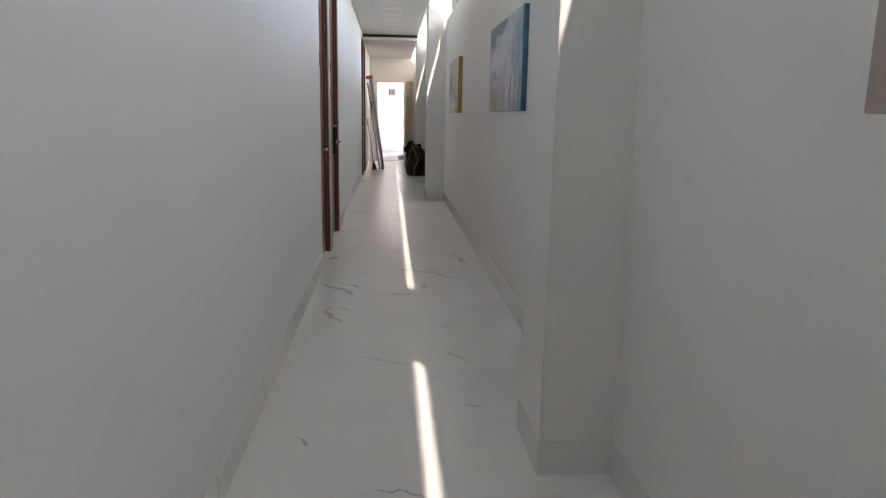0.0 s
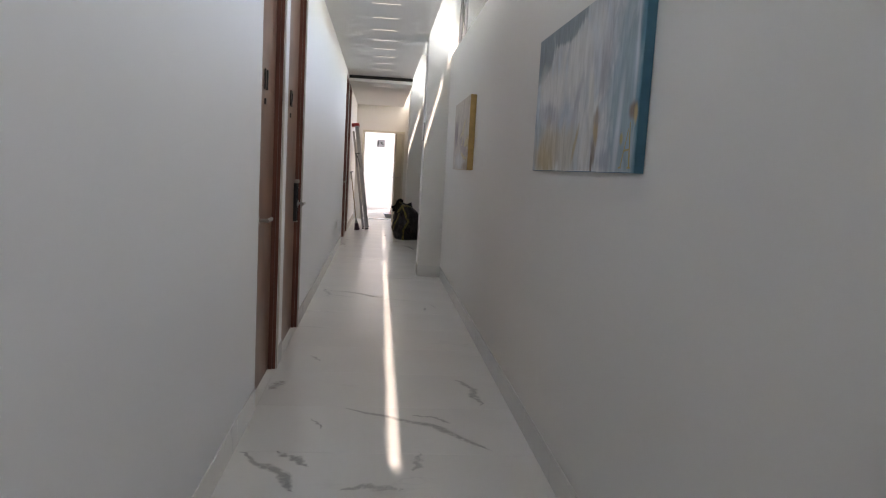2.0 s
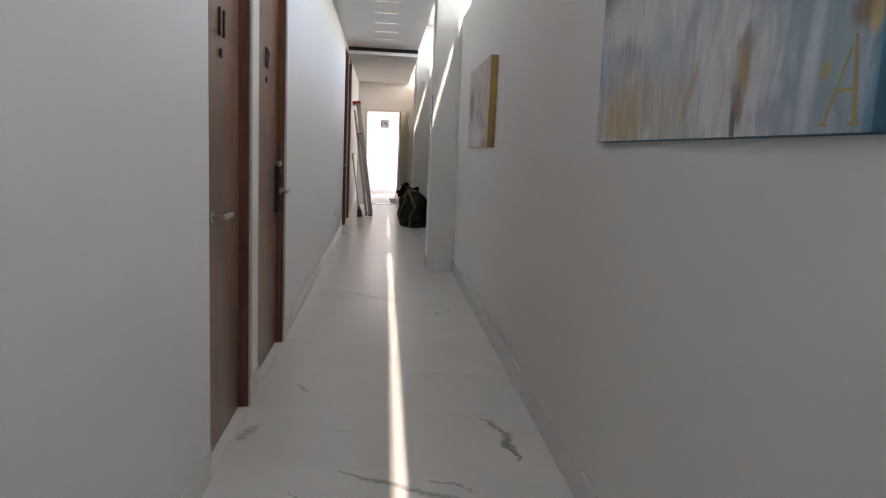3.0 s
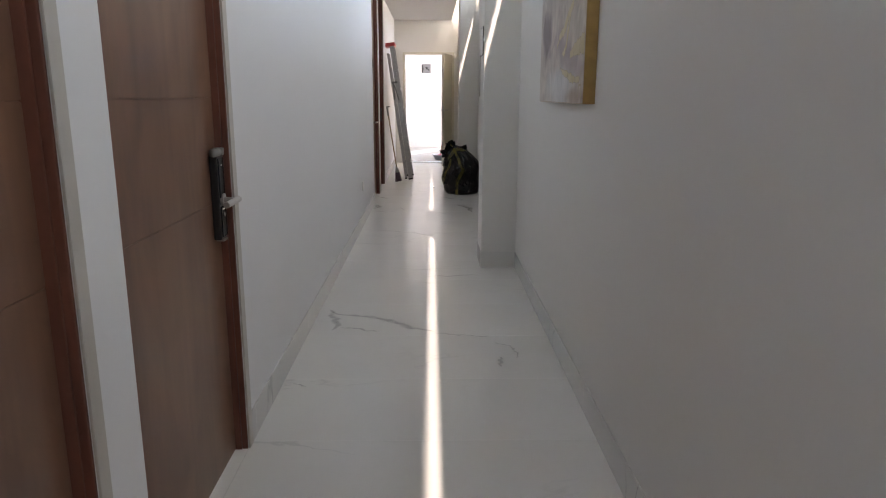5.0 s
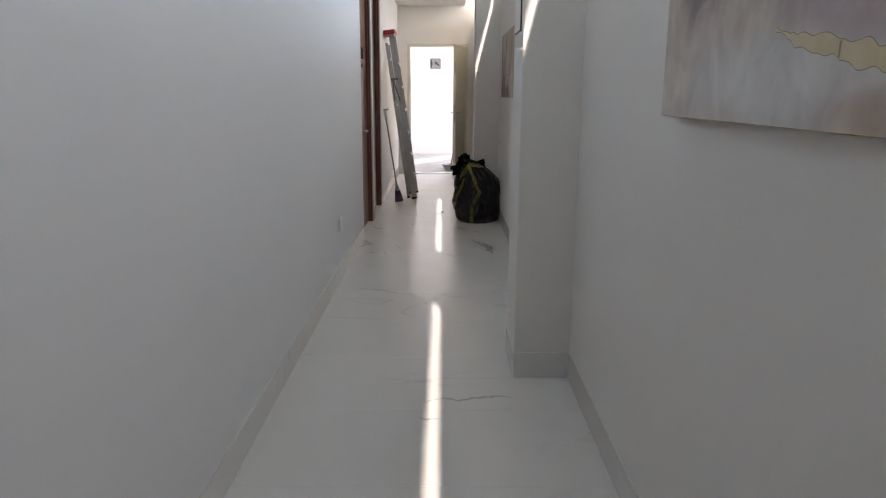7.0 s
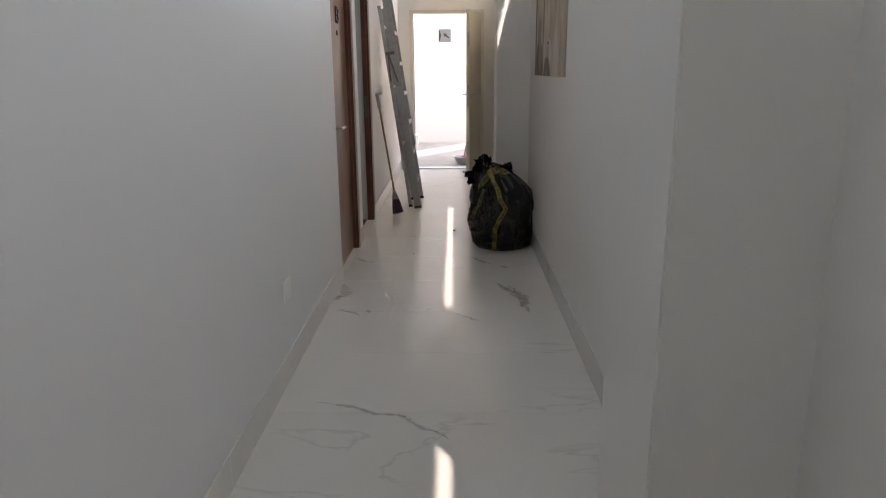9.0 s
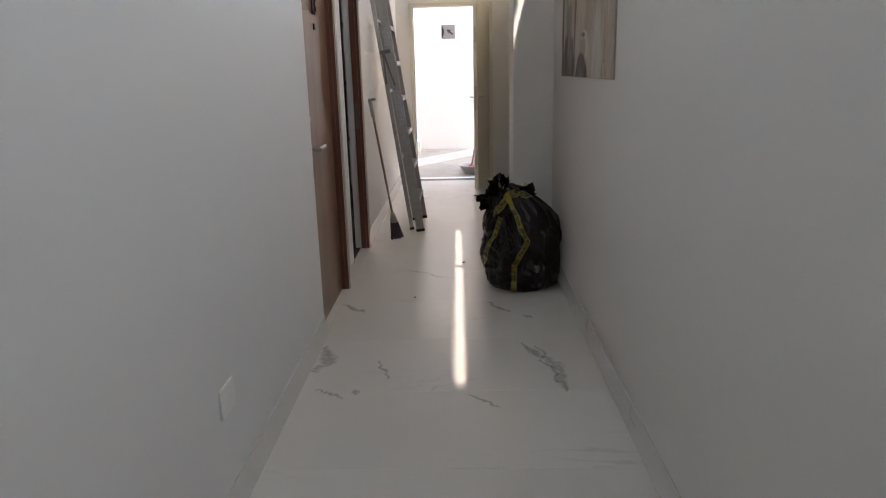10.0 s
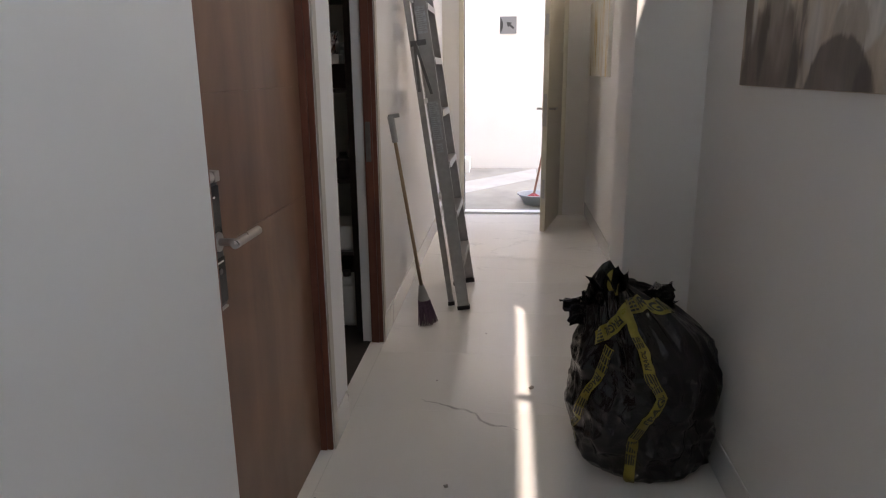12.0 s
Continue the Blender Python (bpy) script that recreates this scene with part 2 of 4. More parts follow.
crease = math_node(nt, "ADD", crease, math_node(nt, "MULTIPLY", math_node(nt, "ABSOLUTE", math_node(nt, "SUBTRACT", n3.outputs[0], 0.5)), 0.16))
nt.links.new(crease, bp.inputs["Height"])
nt.links.new(bp.outputs[0], nt.nodes["Principled BSDF"].inputs["Normal"])
TAPE = mat("yellow_tape", (0.24, 0.2, 0.03), 0.3, 0, 0.15, 30)
INK = mat("tape_ink", (0.02, 0.02, 0.015), 0.4)
BAMBOO = wood("broom_handle_wood", (0.32, 0.235, 0.15), (0.22, 0.155, 0.09), 0.5, (60, 60, 3))
BRISTLE = mat("purple_bristle", (0.1, 0.06, 0.1), 0.7, 0, 0.3, 80)
GREYP = mat("grey_plastic", (0.32, 0.33, 0.33), 0.4, 0, 0.06, 20)
LABEL = mat("sticker_paper", (0.42, 0.45, 0.47), 0.5, 0, 0.2, 60)
GLASS = pane_glass("window_glass")
LED = glowing("led_strip", (1.0, 0.97, 0.92), 0.09)
CONCRETE = mat("outdoor_screed", (0.33, 0.3, 0.25), 0.85, 0, 0.18, 3, 0.15, 50)
OUTWALL = mat("outdoor_white_render", (0.66, 0.63, 0.585), 0.8, 0, 0.03, 2, 0.1, 90)
DARKFLOOR = mat("dark_store_floor", (0.035, 0.03, 0.028), 0.8, 0, 0.3, 40, 0.3, 200)


# ---- mesh helpers ----
def add_box(bm, lo, hi, bevel=0.0):
    ret = bmesh.ops.create_cube(bm, size=1.0)
    vs = ret["verts"]
    c, d = [(a + b) / 2 for a, b in zip(lo, hi)], [b - a for a, b in zip(lo, hi)]
    for v in vs:
        v.co = Vector((c[0] + v.co.x * d[0], c[1] + v.co.y * d[1], c[2] + v.co.z * d[2]))
    if bevel:
        es = {e for v in vs for e in v.link_edges}
        bmesh.ops.bevel(bm, geom=list(es), offset=bevel, segments=2, affect="EDGES", profile=0.7)
    return vs


def add_tube(bm, a, b, r0, r1=None, segs=12, caps=True):
    a, b = Vector(a), Vector(b)
    r1 = r0 if r1 is None else r1
    m = Matrix.Translation((a + b) / 2) @ (b - a).to_track_quat("Z", "Y").to_matrix().to_4x4()
    return bmesh.ops.create_cone(bm, cap_ends=caps, segments=segs, radius1=r0, radius2=r1, depth=(b - a).length, matrix=m)["verts"]


def boxes(*args, bevel=0.0):
    bm = bmesh.new()
    for lo, hi in args:
        add_box(bm, lo, hi, bevel)
    return bm


def part(name, bm, material, parent=None, label="", smooth=False):
    me = bpy.data.meshes.new(name)
    bm.normal_update()
    bm.to_mesh(me)
    bm.free()
    me.materials.append(material)
    if smooth:
        for p in me.polygons:
            p.use_smooth = True
    ob = new(name, me)
    if parent is not None:
        ob.parent = parent
    if label:
        ob["label"] = label
    return ob


def thing(name, at, label, category, group="", kind=""):
    ob = new(name)
    ob.matrix_world = at if isinstance(at, Matrix) else pose(*at)
    ob.empty_display_size = 0.1
    return tagged(ob, label, category, group, kind)


def text_mesh(body, size, depth=0.0, bold=0.0):
    """The outline of a word, centred on the origin, as a bmesh in the xy plane."""
    cu = bpy.data.curves.new("word", "FONT")
    cu.body, cu.size, cu.extrude, cu.align_x, cu.align_y = body, size, depth, "CENTER", "CENTER"
    cu.resolution_u, cu.offset = 3, bold
    ob = new("word", cu)
    dg = bpy.context.evaluated_depsgraph_get()
    me = bpy.data.meshes.new_from_object(ob.evaluated_get(dg))
    bm = bmesh.new()
    bm.from_mesh(me)
    bpy.data.objects.remove(ob)
    bpy.data.curves.remove(cu)
    bpy.data.meshes.remove(me)
    return bm


# ---- structure ----
# door openings in the left wall: y from, y to, number
DOORS = [(5.45, 6.18, "11"), (6.40, 7.275, "12"), (13.29, 14.125, "13")]
OPEN4 = (14.36, 15.16)
ZD = 2.70
cuts = sorted([(a, b) for a, b, n in DOORS] + [OPEN4])
bm = bmesh.new()
y = Y0
for a, b in cuts + [(Y1, None)]:
    add_box(bm, (XL - 0.11, y, 0), (XL, a, 3.6))
    if b is not None:
        add_box(bm, (XL - 0.11, a, ZD), (XL, b, 3.6))
        y = b
tagged(part("wall_left", bm, WALLSTAINLIT), "smooth white painted corridor wall with door openings", "wall", kind="structure")

bm = bmesh.new()
add_box(bm, (XR, Y0 - 2.6, 0), (OUT, Y1 + 0.14, ZS))
for a, b in PIERS:
    add_box(bm, (XR, a, ZS), (OUT, b, ZH))
add_box(bm, (XR, Y0 - 2.6, ZS), (OUT, Y0 - 2.2, ZH))
tagged(part("wall_right", bm, WALL), "white painted recessed wall below high windows", "wall", kind="structure")
for a, b in PIERS:
    bm = bmesh.new()
    add_box(bm, (XP, a, 0), (XR, b, ZH))
    bmesh.ops.bevel(bm, geom=[e for e in bm.edges if abs(e.verts[0].co.x - XP) < 1e-4 and abs(e.verts[1].co.x - XP) < 1e-4], offset=0.004, segments=2, affect="EDGES")
    tagged(part("pier", bm, WALL), "white painted full-height wall pier", "pier", "corridor piers", "structure")

bm = boxes(((XL - 0.11, Y1, 0), (-0.185, Y1 + 0.14, 3.6)), ((0.80, Y1, 0), (OUT, Y1 + 0.14, 3.6)), ((-0.185, Y1, 2.10), (0.80, Y1 + 0.14, 3.6)))
tagged(part("wall_end", bm, WALL), "white painted end wall round an open doorway", "wall", kind="structure")
# unseen wall added above and beside the end wall, shading the lower yard
bm = boxes(((-4.0, Y1, 3.6), (3.2, Y1 + 0.14, 5.2)), ((OUT, Y1, -0.2), (3.2, Y1 + 0.14, 3.6)), ((-4.0, Y1, -0.2), (XL - 0.11, Y1 + 0.14, 3.6)))
tagged(part("wall_sun_block", bm, OUTWALL), "unseen white rendered wall added to shade the yard", "wall", kind="structure")
bm = boxes(((XL - 0.11, Y0 - 2.7, 0), (OUT, Y0 - 2.6, 3.6)), ((XL - 0.11, Y0 - 2.6, 0), (XL, Y0, 3.6)))
tagged(part("wall_start", bm, WALL), "plain white painted wall closing the corridor", "wall", kind="structure")

# dropped ceiling with its upstand, black strip and lower far part, and the roof slab over the window bays
bm = boxes(((XL, Y0 - 2.6, ZC), (XP - 0.003, YSLOT, ZC + 0.05)), ((XP - 0.053, Y0 - 2.6, ZC + 0.05), (XP - 0.003, YSLOT, ZH)),
           ((XL, YSLOT + 0.03, ZF), (XP - 0.003, Y1, ZF + 0.05)), ((XL, YSLOT + 0.03, ZF + 0.05), (XP - 0.003, YSLOT + 0.07, ZH)), ((XP - 0.053, YSLOT + 0.07, ZF + 0.05), (XP - 0.003, Y1, ZH)))
tagged(part("ceiling", bm, CEIL), "smooth white dropped ceiling panel", "ceiling", kind="structure")
# second box: unseen eave added to stop direct sun at the last window
bm = boxes(((XL - 0.11, Y0 - 2.6, ZH), (OUT, Y1 + 0.14, ZH + 0.2)), ((OUT, 14.1, ZH + 0.01), (OUT + 0.14, Y1 - 0.001, ZH + 0.2)))
tagged(part("roof_slab", bm, CEIL), "plain concrete roof slab with an added sun-blocking eave", "roof", kind="structure")
tagged(part("ceiling_strip", boxes(((XL + 0.002, YSLOT - 0.004, ZC - 0.05), (XP - 0.004, YSLOT + 0.028, ZC - 0.001)), ((XL + 0.002, YSLOT + 0.003, ZC - 0.001), (XP - 0.004, YSLOT + 0.028, ZC + 0.06))), BLACK), "black strip across the ceiling", "ceiling track", kind="structure")

# clerestory windows between the piers
EDGES = [Y0 - 2.2] + [v for ab in PIERS for v in ab] + [Y1]
for i in range(0, len(EDGES), 2):
    a, b = EDGES[i], EDGES[i + 1]
    w = thing("window_%d" % (i // 2 + 1), (1.105, a, ZS), "long high window in a dark aluminium frame", "window", "high windows", "structure")
    part("window_frame", boxes(((-0.02, 0, 0), (0.015, b - a, 0.02)), ((-0.02, 0, ZH - ZS - 0.088), (0.015, b - a, ZH - ZS)), ((-0.02, 0, 0.02), (0.015, 0.03, ZH - ZS - 0.088)), ((-0.02, b - a - 0.03, 0.02), (0.015, b - a, ZH - ZS - 0.088)), ((-0.02, b - a - 0.48, 0.02), (0.015, b - a - 0.44, ZH - ZS - 0.088))), ALUDARK, w)
    p = part("pane", boxes(((-0.004, 0.03, 0.02), (0.0, b - a - 0.03, ZH - ZS - 0.088))), GLASS, w)
    p.visible_shadow = False

# lamps added at the window openings boost the sky's light; the last is warm
for i, (strength, tone) in zip(range(0, len(EDGES), 2), ((0.27, (0.63, 0.82, 1.0)), (0.28, (0.63, 0.82, 1.0)), (0.32, (0.63, 0.82, 1.0)), (0.5, (1.0, 0.95, 0.86)))):
    a, b = EDGES[i], EDGES[i + 1]
    lamp = new("window_light", bpy.data.lights.new("window_light", "AREA"))
    lamp.data.shape, lamp.data.size, lamp.data.size_y = "RECTANGLE", b - a - 0.1, ZH - ZS - 0.06
    lamp.data.energy, lamp.data.color = strength * math.pi * lamp.data.size * lamp.data.size_y, tone
    lamp.matrix_world = Matrix.Translation((OUT + 0.07, (a + b) / 2, (ZS + ZH) / 2 + 0.01)) @ pose(0, 0, 0, 0, -10, 0) @ Matrix(((0, 0, 1), (1, 0, 0), (0, 1, 0))).to_4x4()

# slim light lines in the ceiling
y, group = -2.0, "ceiling light lines"
while y < 13.6:
    tagged(part("ceiling_light", boxes(((0.105, y - 0.005, ZC - 0.002), (0.375, y + 0.005, ZC + 0.004))), LED), "slim white light line set flush in the ceiling", "ceiling light", group)
    y += 0.628
tagged(part("ceiling_light", boxes(((0.105, 14.55, ZF - 0.002), (0.375, 14.56, ZF + 0.004))), LED), "slim white light line set flush in the ceiling", "ceiling light", group)

# floor bed; the tiles come last
tagged(part("floor", boxes(((XL - 0.11, Y0 - 2.6, -0.12), (OUT, Y1 + 0.14, -0.0025))), GROUT), "glossy white veined marble-look floor tiles", "floor", kind="structure")
floor = bpy.data.objects["floor"]


# ---- doors ----
LEAF = XL - 0.045                      # face of the closed leaves


def lever(parent, y, z, way, x=LEAF):
    """A round-nosed lever handle on a neck; way is the side it points to."""
    bm = bmesh.new()
    add_tube(bm, (x, y, z), (x + 0.010, y, z), 0.022, segs=20)
    add_tube(bm, (x + 0.010, y, z), (x + 0.052, y, z), 0.009, segs=14)
    tip = add_tube(bm, (x + 0.052, y - way * 0.022, z), (x + 0.052, y + way * 0.125, z), 0.0105, 0.0105, 20)
    bmesh.ops.bevel(bm, geom=list({e for v in tip for e in v.link_edges if len(e.link_faces) == 2 and any(len(f.verts) > 4 for f in e.link_faces)}), offset=0.002, segments=2, affect="EDGES")
    return part("handle", bm, STEEL, parent, "brushed steel lever handle", False)


def door_frame(a, b, zt, parent, depth=0.109):
    """Two rebated jambs and a head of reddish timber, and a plaster bead beside them."""
    for s, y0, w in ((1, a, 0.012), (-1, b, 0.010)):
        ys, yt = sorted((y0, y0 + s * w)), sorted((y0, y0 + s * (w + 0.006)))
        part("jamb", boxes(((XL - 0.022, ys[0], 0), (XL - 0.002, ys[1], zt)), bevel=0.003), FRAMEWOOD, parent)
        part("door_stop", boxes(((XL - depth, yt[0], 0), (XL - 0.0225, yt[1], zt)), bevel=0.003), FRAMEWOOD, parent)
    part("frame_head", boxes(((XL - depth, a + 0.019, zt - 0.04), (XL - 0.002, b - 0.017, zt)), bevel=0.003), FRAMEWOOD, parent)
    part("architrave", boxes(((XL + 0.0005, b - 0.003, 0), (XL + 0.007, b + 0.042, zt + 0.03)), bevel=0.002), TRIM, parent, "thin beige plaster bead")


def numeral(parent, digits, y, z):
    for k, ch in enumerate(digits):
        bm = text_mesh(ch, 0.155, 0.004)
        bmesh.ops.transform(bm, matrix=Matrix.Translation((LEAF + 0.006, y - 0.034 + k * 0.068, z)) @ Euler((radians(90), 0, radians(90))).to_matrix().to_4x4(), verts=bm.verts)
        part("numeral", bm, DARKSTEEL, parent, "dark metal house number")
    part("plate", boxes(((LEAF - 0.001, y - 0.016, z - 0.125), (LEAF + 0.008, y + 0.016, z - 0.093)), bevel=0.003), DARKSTEEL, parent, "small dark metal plate")


def electronic_lock(d, yl):
    """A tall black lock body with a glossy front, a chrome roll on top, a key slot and a lamp."""
    lk = part("lock", boxes(((LEAF, yl - 0.034, 0.83), (LEAF + 0.027, yl + 0.034, 1.118)), bevel=0.007), LOCKBLACK, d, "black electronic lock body")
    part("front_panel", boxes(((LEAF + 0.0265, yl - 0.026, 0.975), (LEAF + 0.0305, yl + 0.028, 1.108)), bevel=0.0015), LOCKGLOSS, lk, "glossy black keypad panel")
    part("lower_panel", boxes(((LEAF + 0.0265, yl - 0.026, 0.84), (LEAF + 0.0305, yl + 0.028, 0.945)), bevel=0.0015), LOCKGLOSS, lk, "glossy black lower panel")
    bm = bmesh.new()
    add_tube(bm, (LEAF + 0.020, yl - 0.044, 1.128), (LEAF + 0.020, yl + 0.004, 1.128), 0.0145, segs=24)
    part("knob", bm, STEEL, lk, "brushed chrome roller knob", True)
    part("knob_cap", boxes(((LEAF + 0.004, yl + 0.006, 1.116), (LEAF + 0.034, yl + 0.034, 1.141)), bevel=0.005), STEEL, lk, "chrome cap")
    part("slot", boxes(((LEAF + 0.0306, yl - 0.016, 0.934), (LEAF + 0.0316, yl + 0.018, 0.938))), WHITEP, lk, "thin bright slot line")
    bm = bmesh.new()
    add_tube(bm, (LEAF + 0.0305, yl, 0.915), (LEAF + 0.0325, yl, 0.915), 0.007, segs=16)
    part("keyhole", bm, MIDSTEEL, lk, "grey keyhole cover")
    part("lamp", boxes(((LEAF + 0.0306, yl - 0.006, 1.082), (LEAF + 0.0316, yl + 0.004, 1.086))), WHITEP, lk, "small pale lamp")
    part("chrome_edge", boxes(((LEAF + 0.004, yl - 0.02, 0.824), (LEAF + 0.03, yl + 0.026, 0.8295))), STEEL, lk, "bright lower edge")


def closed_door(i, a, b, digits, number_at, lock_at, way, electronic):
    d = thing("door_%d" % i, (0, 0, 0), "closed brown veneered door numbered %s in a reddish frame" % digits, "door", "corridor doors", "structure")
    door_frame(a, b, ZD, d)
    y0, y1 = a + 0.0185, b - 0.0185
    bm, z = bmesh.new(), 0.006
    for g in [0.955, 1.306, 1.657, ZD - 0.043]:
        add_box(bm, (LEAF - 0.033, y0, z), (LEAF, y1, g - (0.0013 if g < 2.4 else 0)), 0.0006)
        z = g + 0.0013
    add_box(bm, (LEAF - 0.032, y0 + 0.004, 0.01), (LEAF - 0.0025, y1 - 0.004, ZD - 0.05))
    part("leaf", bm, DOORWOOD, d)
    numeral(d, digits, number_at, 1.695)
    if electronic:
        electronic_lock(d, lock_at)
    lever(d, lock_at, 0.966 if i < 3 else 0.984, way, LEAF + (0.025 if electronic else 0.02))
    return d


closed_door(1, *DOORS[0], 5.82, DOORS[0][0] + 0.11, 1, False)
closed_door(2, *DOORS[1], 6.86, DOORS[1][1] - 0.062, -1, True)
closed_door(3, *DOORS[2], 13.76, DOORS[2][0] + 0.048, 1, True)

# door 4 stands open into a dark store room
a, b = OPEN4
d4 = thing("door_4", (0, 0, 0), "brown door opened inward to a dark store room", "door", "corridor doors", "structure")
door_frame(a, b, ZD, d4, 0.062)
part("leaf", boxes(((XL - 0.85, a - 0.01, 0.006), (XL - 0.115, a + 0.03, ZD - 0.05)), bevel=0.002), DOORWOOD, d4)
part("strike_plate", boxes(((XL - 0.056, b - 0.0185, 0.93), (XL - 0.03, b - 0.0155, 1.12)), bevel=0.001), MIDSTEEL, d4, "steel strike plate")
bm = boxes(((-2.6, 13.9, 0), (-2.5, 18.2, 3.0)), ((-2.5, 13.9, 0), (XL - 0.11, 14.0, 3.0)), ((-2.5, 18.1, 0), (XL - 0.11, 18.2, 3.0)), ((-2.5, 14.0, 2.9), (XL - 0.11, 18.1, 3.0)), ((-2.6, 13.9, -0.1), (XL - 0.11, 18.2, -0.003)))
tagged(part("wall_store", bm, WALL), "white painted walls of the unlit store room", "wall", kind="structure")
tagged(part("floor_store", boxes(((-2.5, 14.0, -0.002), (XL - 0.07, 18.1, 0.0005))), DARKFLOOR), "dark floor of the store room", "floor", kind="structure")


def shelf_rack():
    """A dark steel rack against the store room's near wall, part loaded."""
    r = thing("shelf_rack", (-1.075, 15.30, 0), "dark steel storage rack with loaded shelves", "shelf")
    for x in (0, 0.56):
        for y in (0, 0.40):
            part("post", boxes(((x, y, 0), (x + 0.03, y + 0.03, 2.0))), DARKSTEEL, r)
    for z in (0.42, 0.80, 1.25, 1.70):
        part("shelf", boxes(((0.031, 0.0, z), (0.559, 0.43, z + 0.02)), bevel=0.002), DARKSTEEL, r)
    return r


shelf_rack()
tagged(part("storage_box", boxes(((-0.80, 15.33, 0.441), (-0.52, 15.60, 0.57)), bevel=0.01), WHITEP), "white plastic storage box on a dark rack", "box")
bm = bmesh.new()
add_box(bm, (-0.69, 15.36, 0.0005), (-0.51, 15.52, 0.25), 0.03)
add_box(bm, (-0.63, 15.34, 0.24), (-0.54, 15.46, 0.285), 0.015)
can = tagged(part("jerrycan", bm, WHITEP, None, "", True), "white plastic jerrycan on the store floor", "jerrycan")
bm = bmesh.new()
add_tube(bm, (-0.575, 15.38, 0.285), (-0.575, 15.38, 0.315), 0.022, segs=16)
part("cap", bm, DARKSTEEL, can, "dark screw cap", True)
tagged(part("carton", boxes(((-0.64, 15.36, 1.2705), (-0.53, 15.50, 1.388)), bevel=0.004), LOCKGLOSS), "glossy black carton on a rack shelf", "box")
tagged(part("small_box", boxes(((-0.62, 15.365, 1.3885), (-0.56, 15.45, 1.436)), bevel=0.003), WHITEP), "small white box on a black carton", "box")
for x, y, z, r, h, m in ((-0.565, 15.38, 0.8205, 0.045, 0.13, DARKSTEEL), (-0.66, 15.40, 0.8205, 0.05, 0.16, GREYP), (-0.585, 15.58, 1.2705, 0.035, 0.27, WHITEP), (-0.70, 15.45, 1.2705, 0.04, 0.2, DARKSTEEL), (-0.56, 15.36, 1.7205, 0.03, 0.2, STEEL), (-0.64, 15.40, 1.7205, 0.035, 0.24, DARKSTEEL)):
    bm = bmesh.new()
    add_tube(bm, (x, y, z), (x, y, z + h * 0.7), r, r, 20)
    add_tube(bm, (x, y, z + h * 0.7), (x, y, z + h * 0.85), r, r * 0.45, 20)
    add_tube(bm, (x, y, z + h * 0.85), (x, y, z + h), r * 0.45, r * 0.45, 20)
    tagged(part("bottle", bm, m, None, "", True), "bottle standing on a dark rack shelf", "bottle", "bottles on the rack")


def packet(x, y, z, w, d, h, seed):
    """A limp foil packet: a flattened pillow with sharp creases and a pinched upper seam."""
    rng = random.Random(seed)
    bm, rows, n = bmesh.new(), [], 16
    for j in range(9):
        v = j / 8
        fat = math.sin(math.pi * min(0.5 + v * 0.47, 0.98)) ** 0.6
        ring = []
        for i in range(n):
            a = 2 * math.pi * i / n
            k = rng.uniform(0.82, 1.1)
            ring.append(bm.verts.new((x + w / 2 * math.cos(a) * (0.9 + 0.1 * k), y + d / 2 * math.sin(a) * fat * k, z + h * v + (rng.uniform(-0.006, 0.006) if 0 < j < 8 else 0))))
        rows.append(ring)
    for a, b in zip(rows, rows[1:]):
        for i in range(n):
            bm.faces.new((a[i], a[(i + 1) % n], b[(i + 1) % n], b[i]))
    bm.faces.new(rows[0][::-1])
    bm.faces.new(rows[-1])
    return tagged(part("packet", bm, FOIL), "crumpled shiny foil packet on a dark rack", "packet", "packets on the rack")


FOIL = mat("crumpled_foil", (0.8, 0.8, 0.8), 0.16, 1.0, 0.05, 20, 0.15, 60)
packet(-0.588, 15.405, 1.4365, 0.05, 0.06, 0.11, 3)
packet(-0.70, 15.56, 1.2705, 0.10, 0.07, 0.2, 5)
bm = bmesh.new()
turns = [Vector((-0.585 + 0.045 * math.cos(k * 0.45), 15.485 + 0.05 * math.sin(k * 0.45), 0.826 + 0.0009 * k)) for k in range(64)] + [Vector((-0.56 - 0.001 * k, 15.44 - 0.009 * k, 0.885 - 0.0012 * k * k)) for k in range(8)]
for p, q in zip(turns, turns[1:]):
    add_tube(bm, p, q, 0.004, 0.004, 6)
tagged(part("cable_coil", bm, WHITEP, None, "", True), "loose coil of white cable on a rack shelf", "cable")


# ---- end doorway and the yard behind it ----
fd = thing("door_5", (0, 0, 0), "open cream metal door in a cream frame", "door", kind="structure")
part("jamb", boxes(((-0.185, Y1 - 0.03, 0), (-0.142, Y1 + 0.141, 2.102)), bevel=0.004), CREAM, fd)
part("jamb", boxes(((0.757, Y1 - 0.03, 0), (0.80, Y1 + 0.141, 2.102)), bevel=0.004), CREAM, fd)
part("frame_head", boxes(((-0.1415, Y1 - 0.03, 2.06), (0.7565, Y1 + 0.141, 2.102)), bevel=0.004), CREAM, fd)
part("seal", boxes(((-0.1415, Y1 + 0.02, 0.023), (-0.135, Y1 + 0.034, 2.059))), BLACK, fd, "black rubber seal")
part("threshold", boxes(((-0.1415, Y1 + 0.0, 0.0), (0.7565, Y1 + 0.12, 0.022)), bevel=0.004), WHITEP, fd, "white stone threshold")
leaf = part("leaf", boxes(((-0.022, -0.77, 0.012), (0.022, -0.004, 2.045)), bevel=0.003), CREAM, fd)
leaf.matrix_basis = pose(0.742, Y1 - 0.035, 0, 0, 0, -12.6)
part("edge_trim", boxes(((-0.026, -0.05, 0.012), (-0.0225, -0.012, 2.045)), bevel=0.001), GOLD, leaf, "golden edge strip")
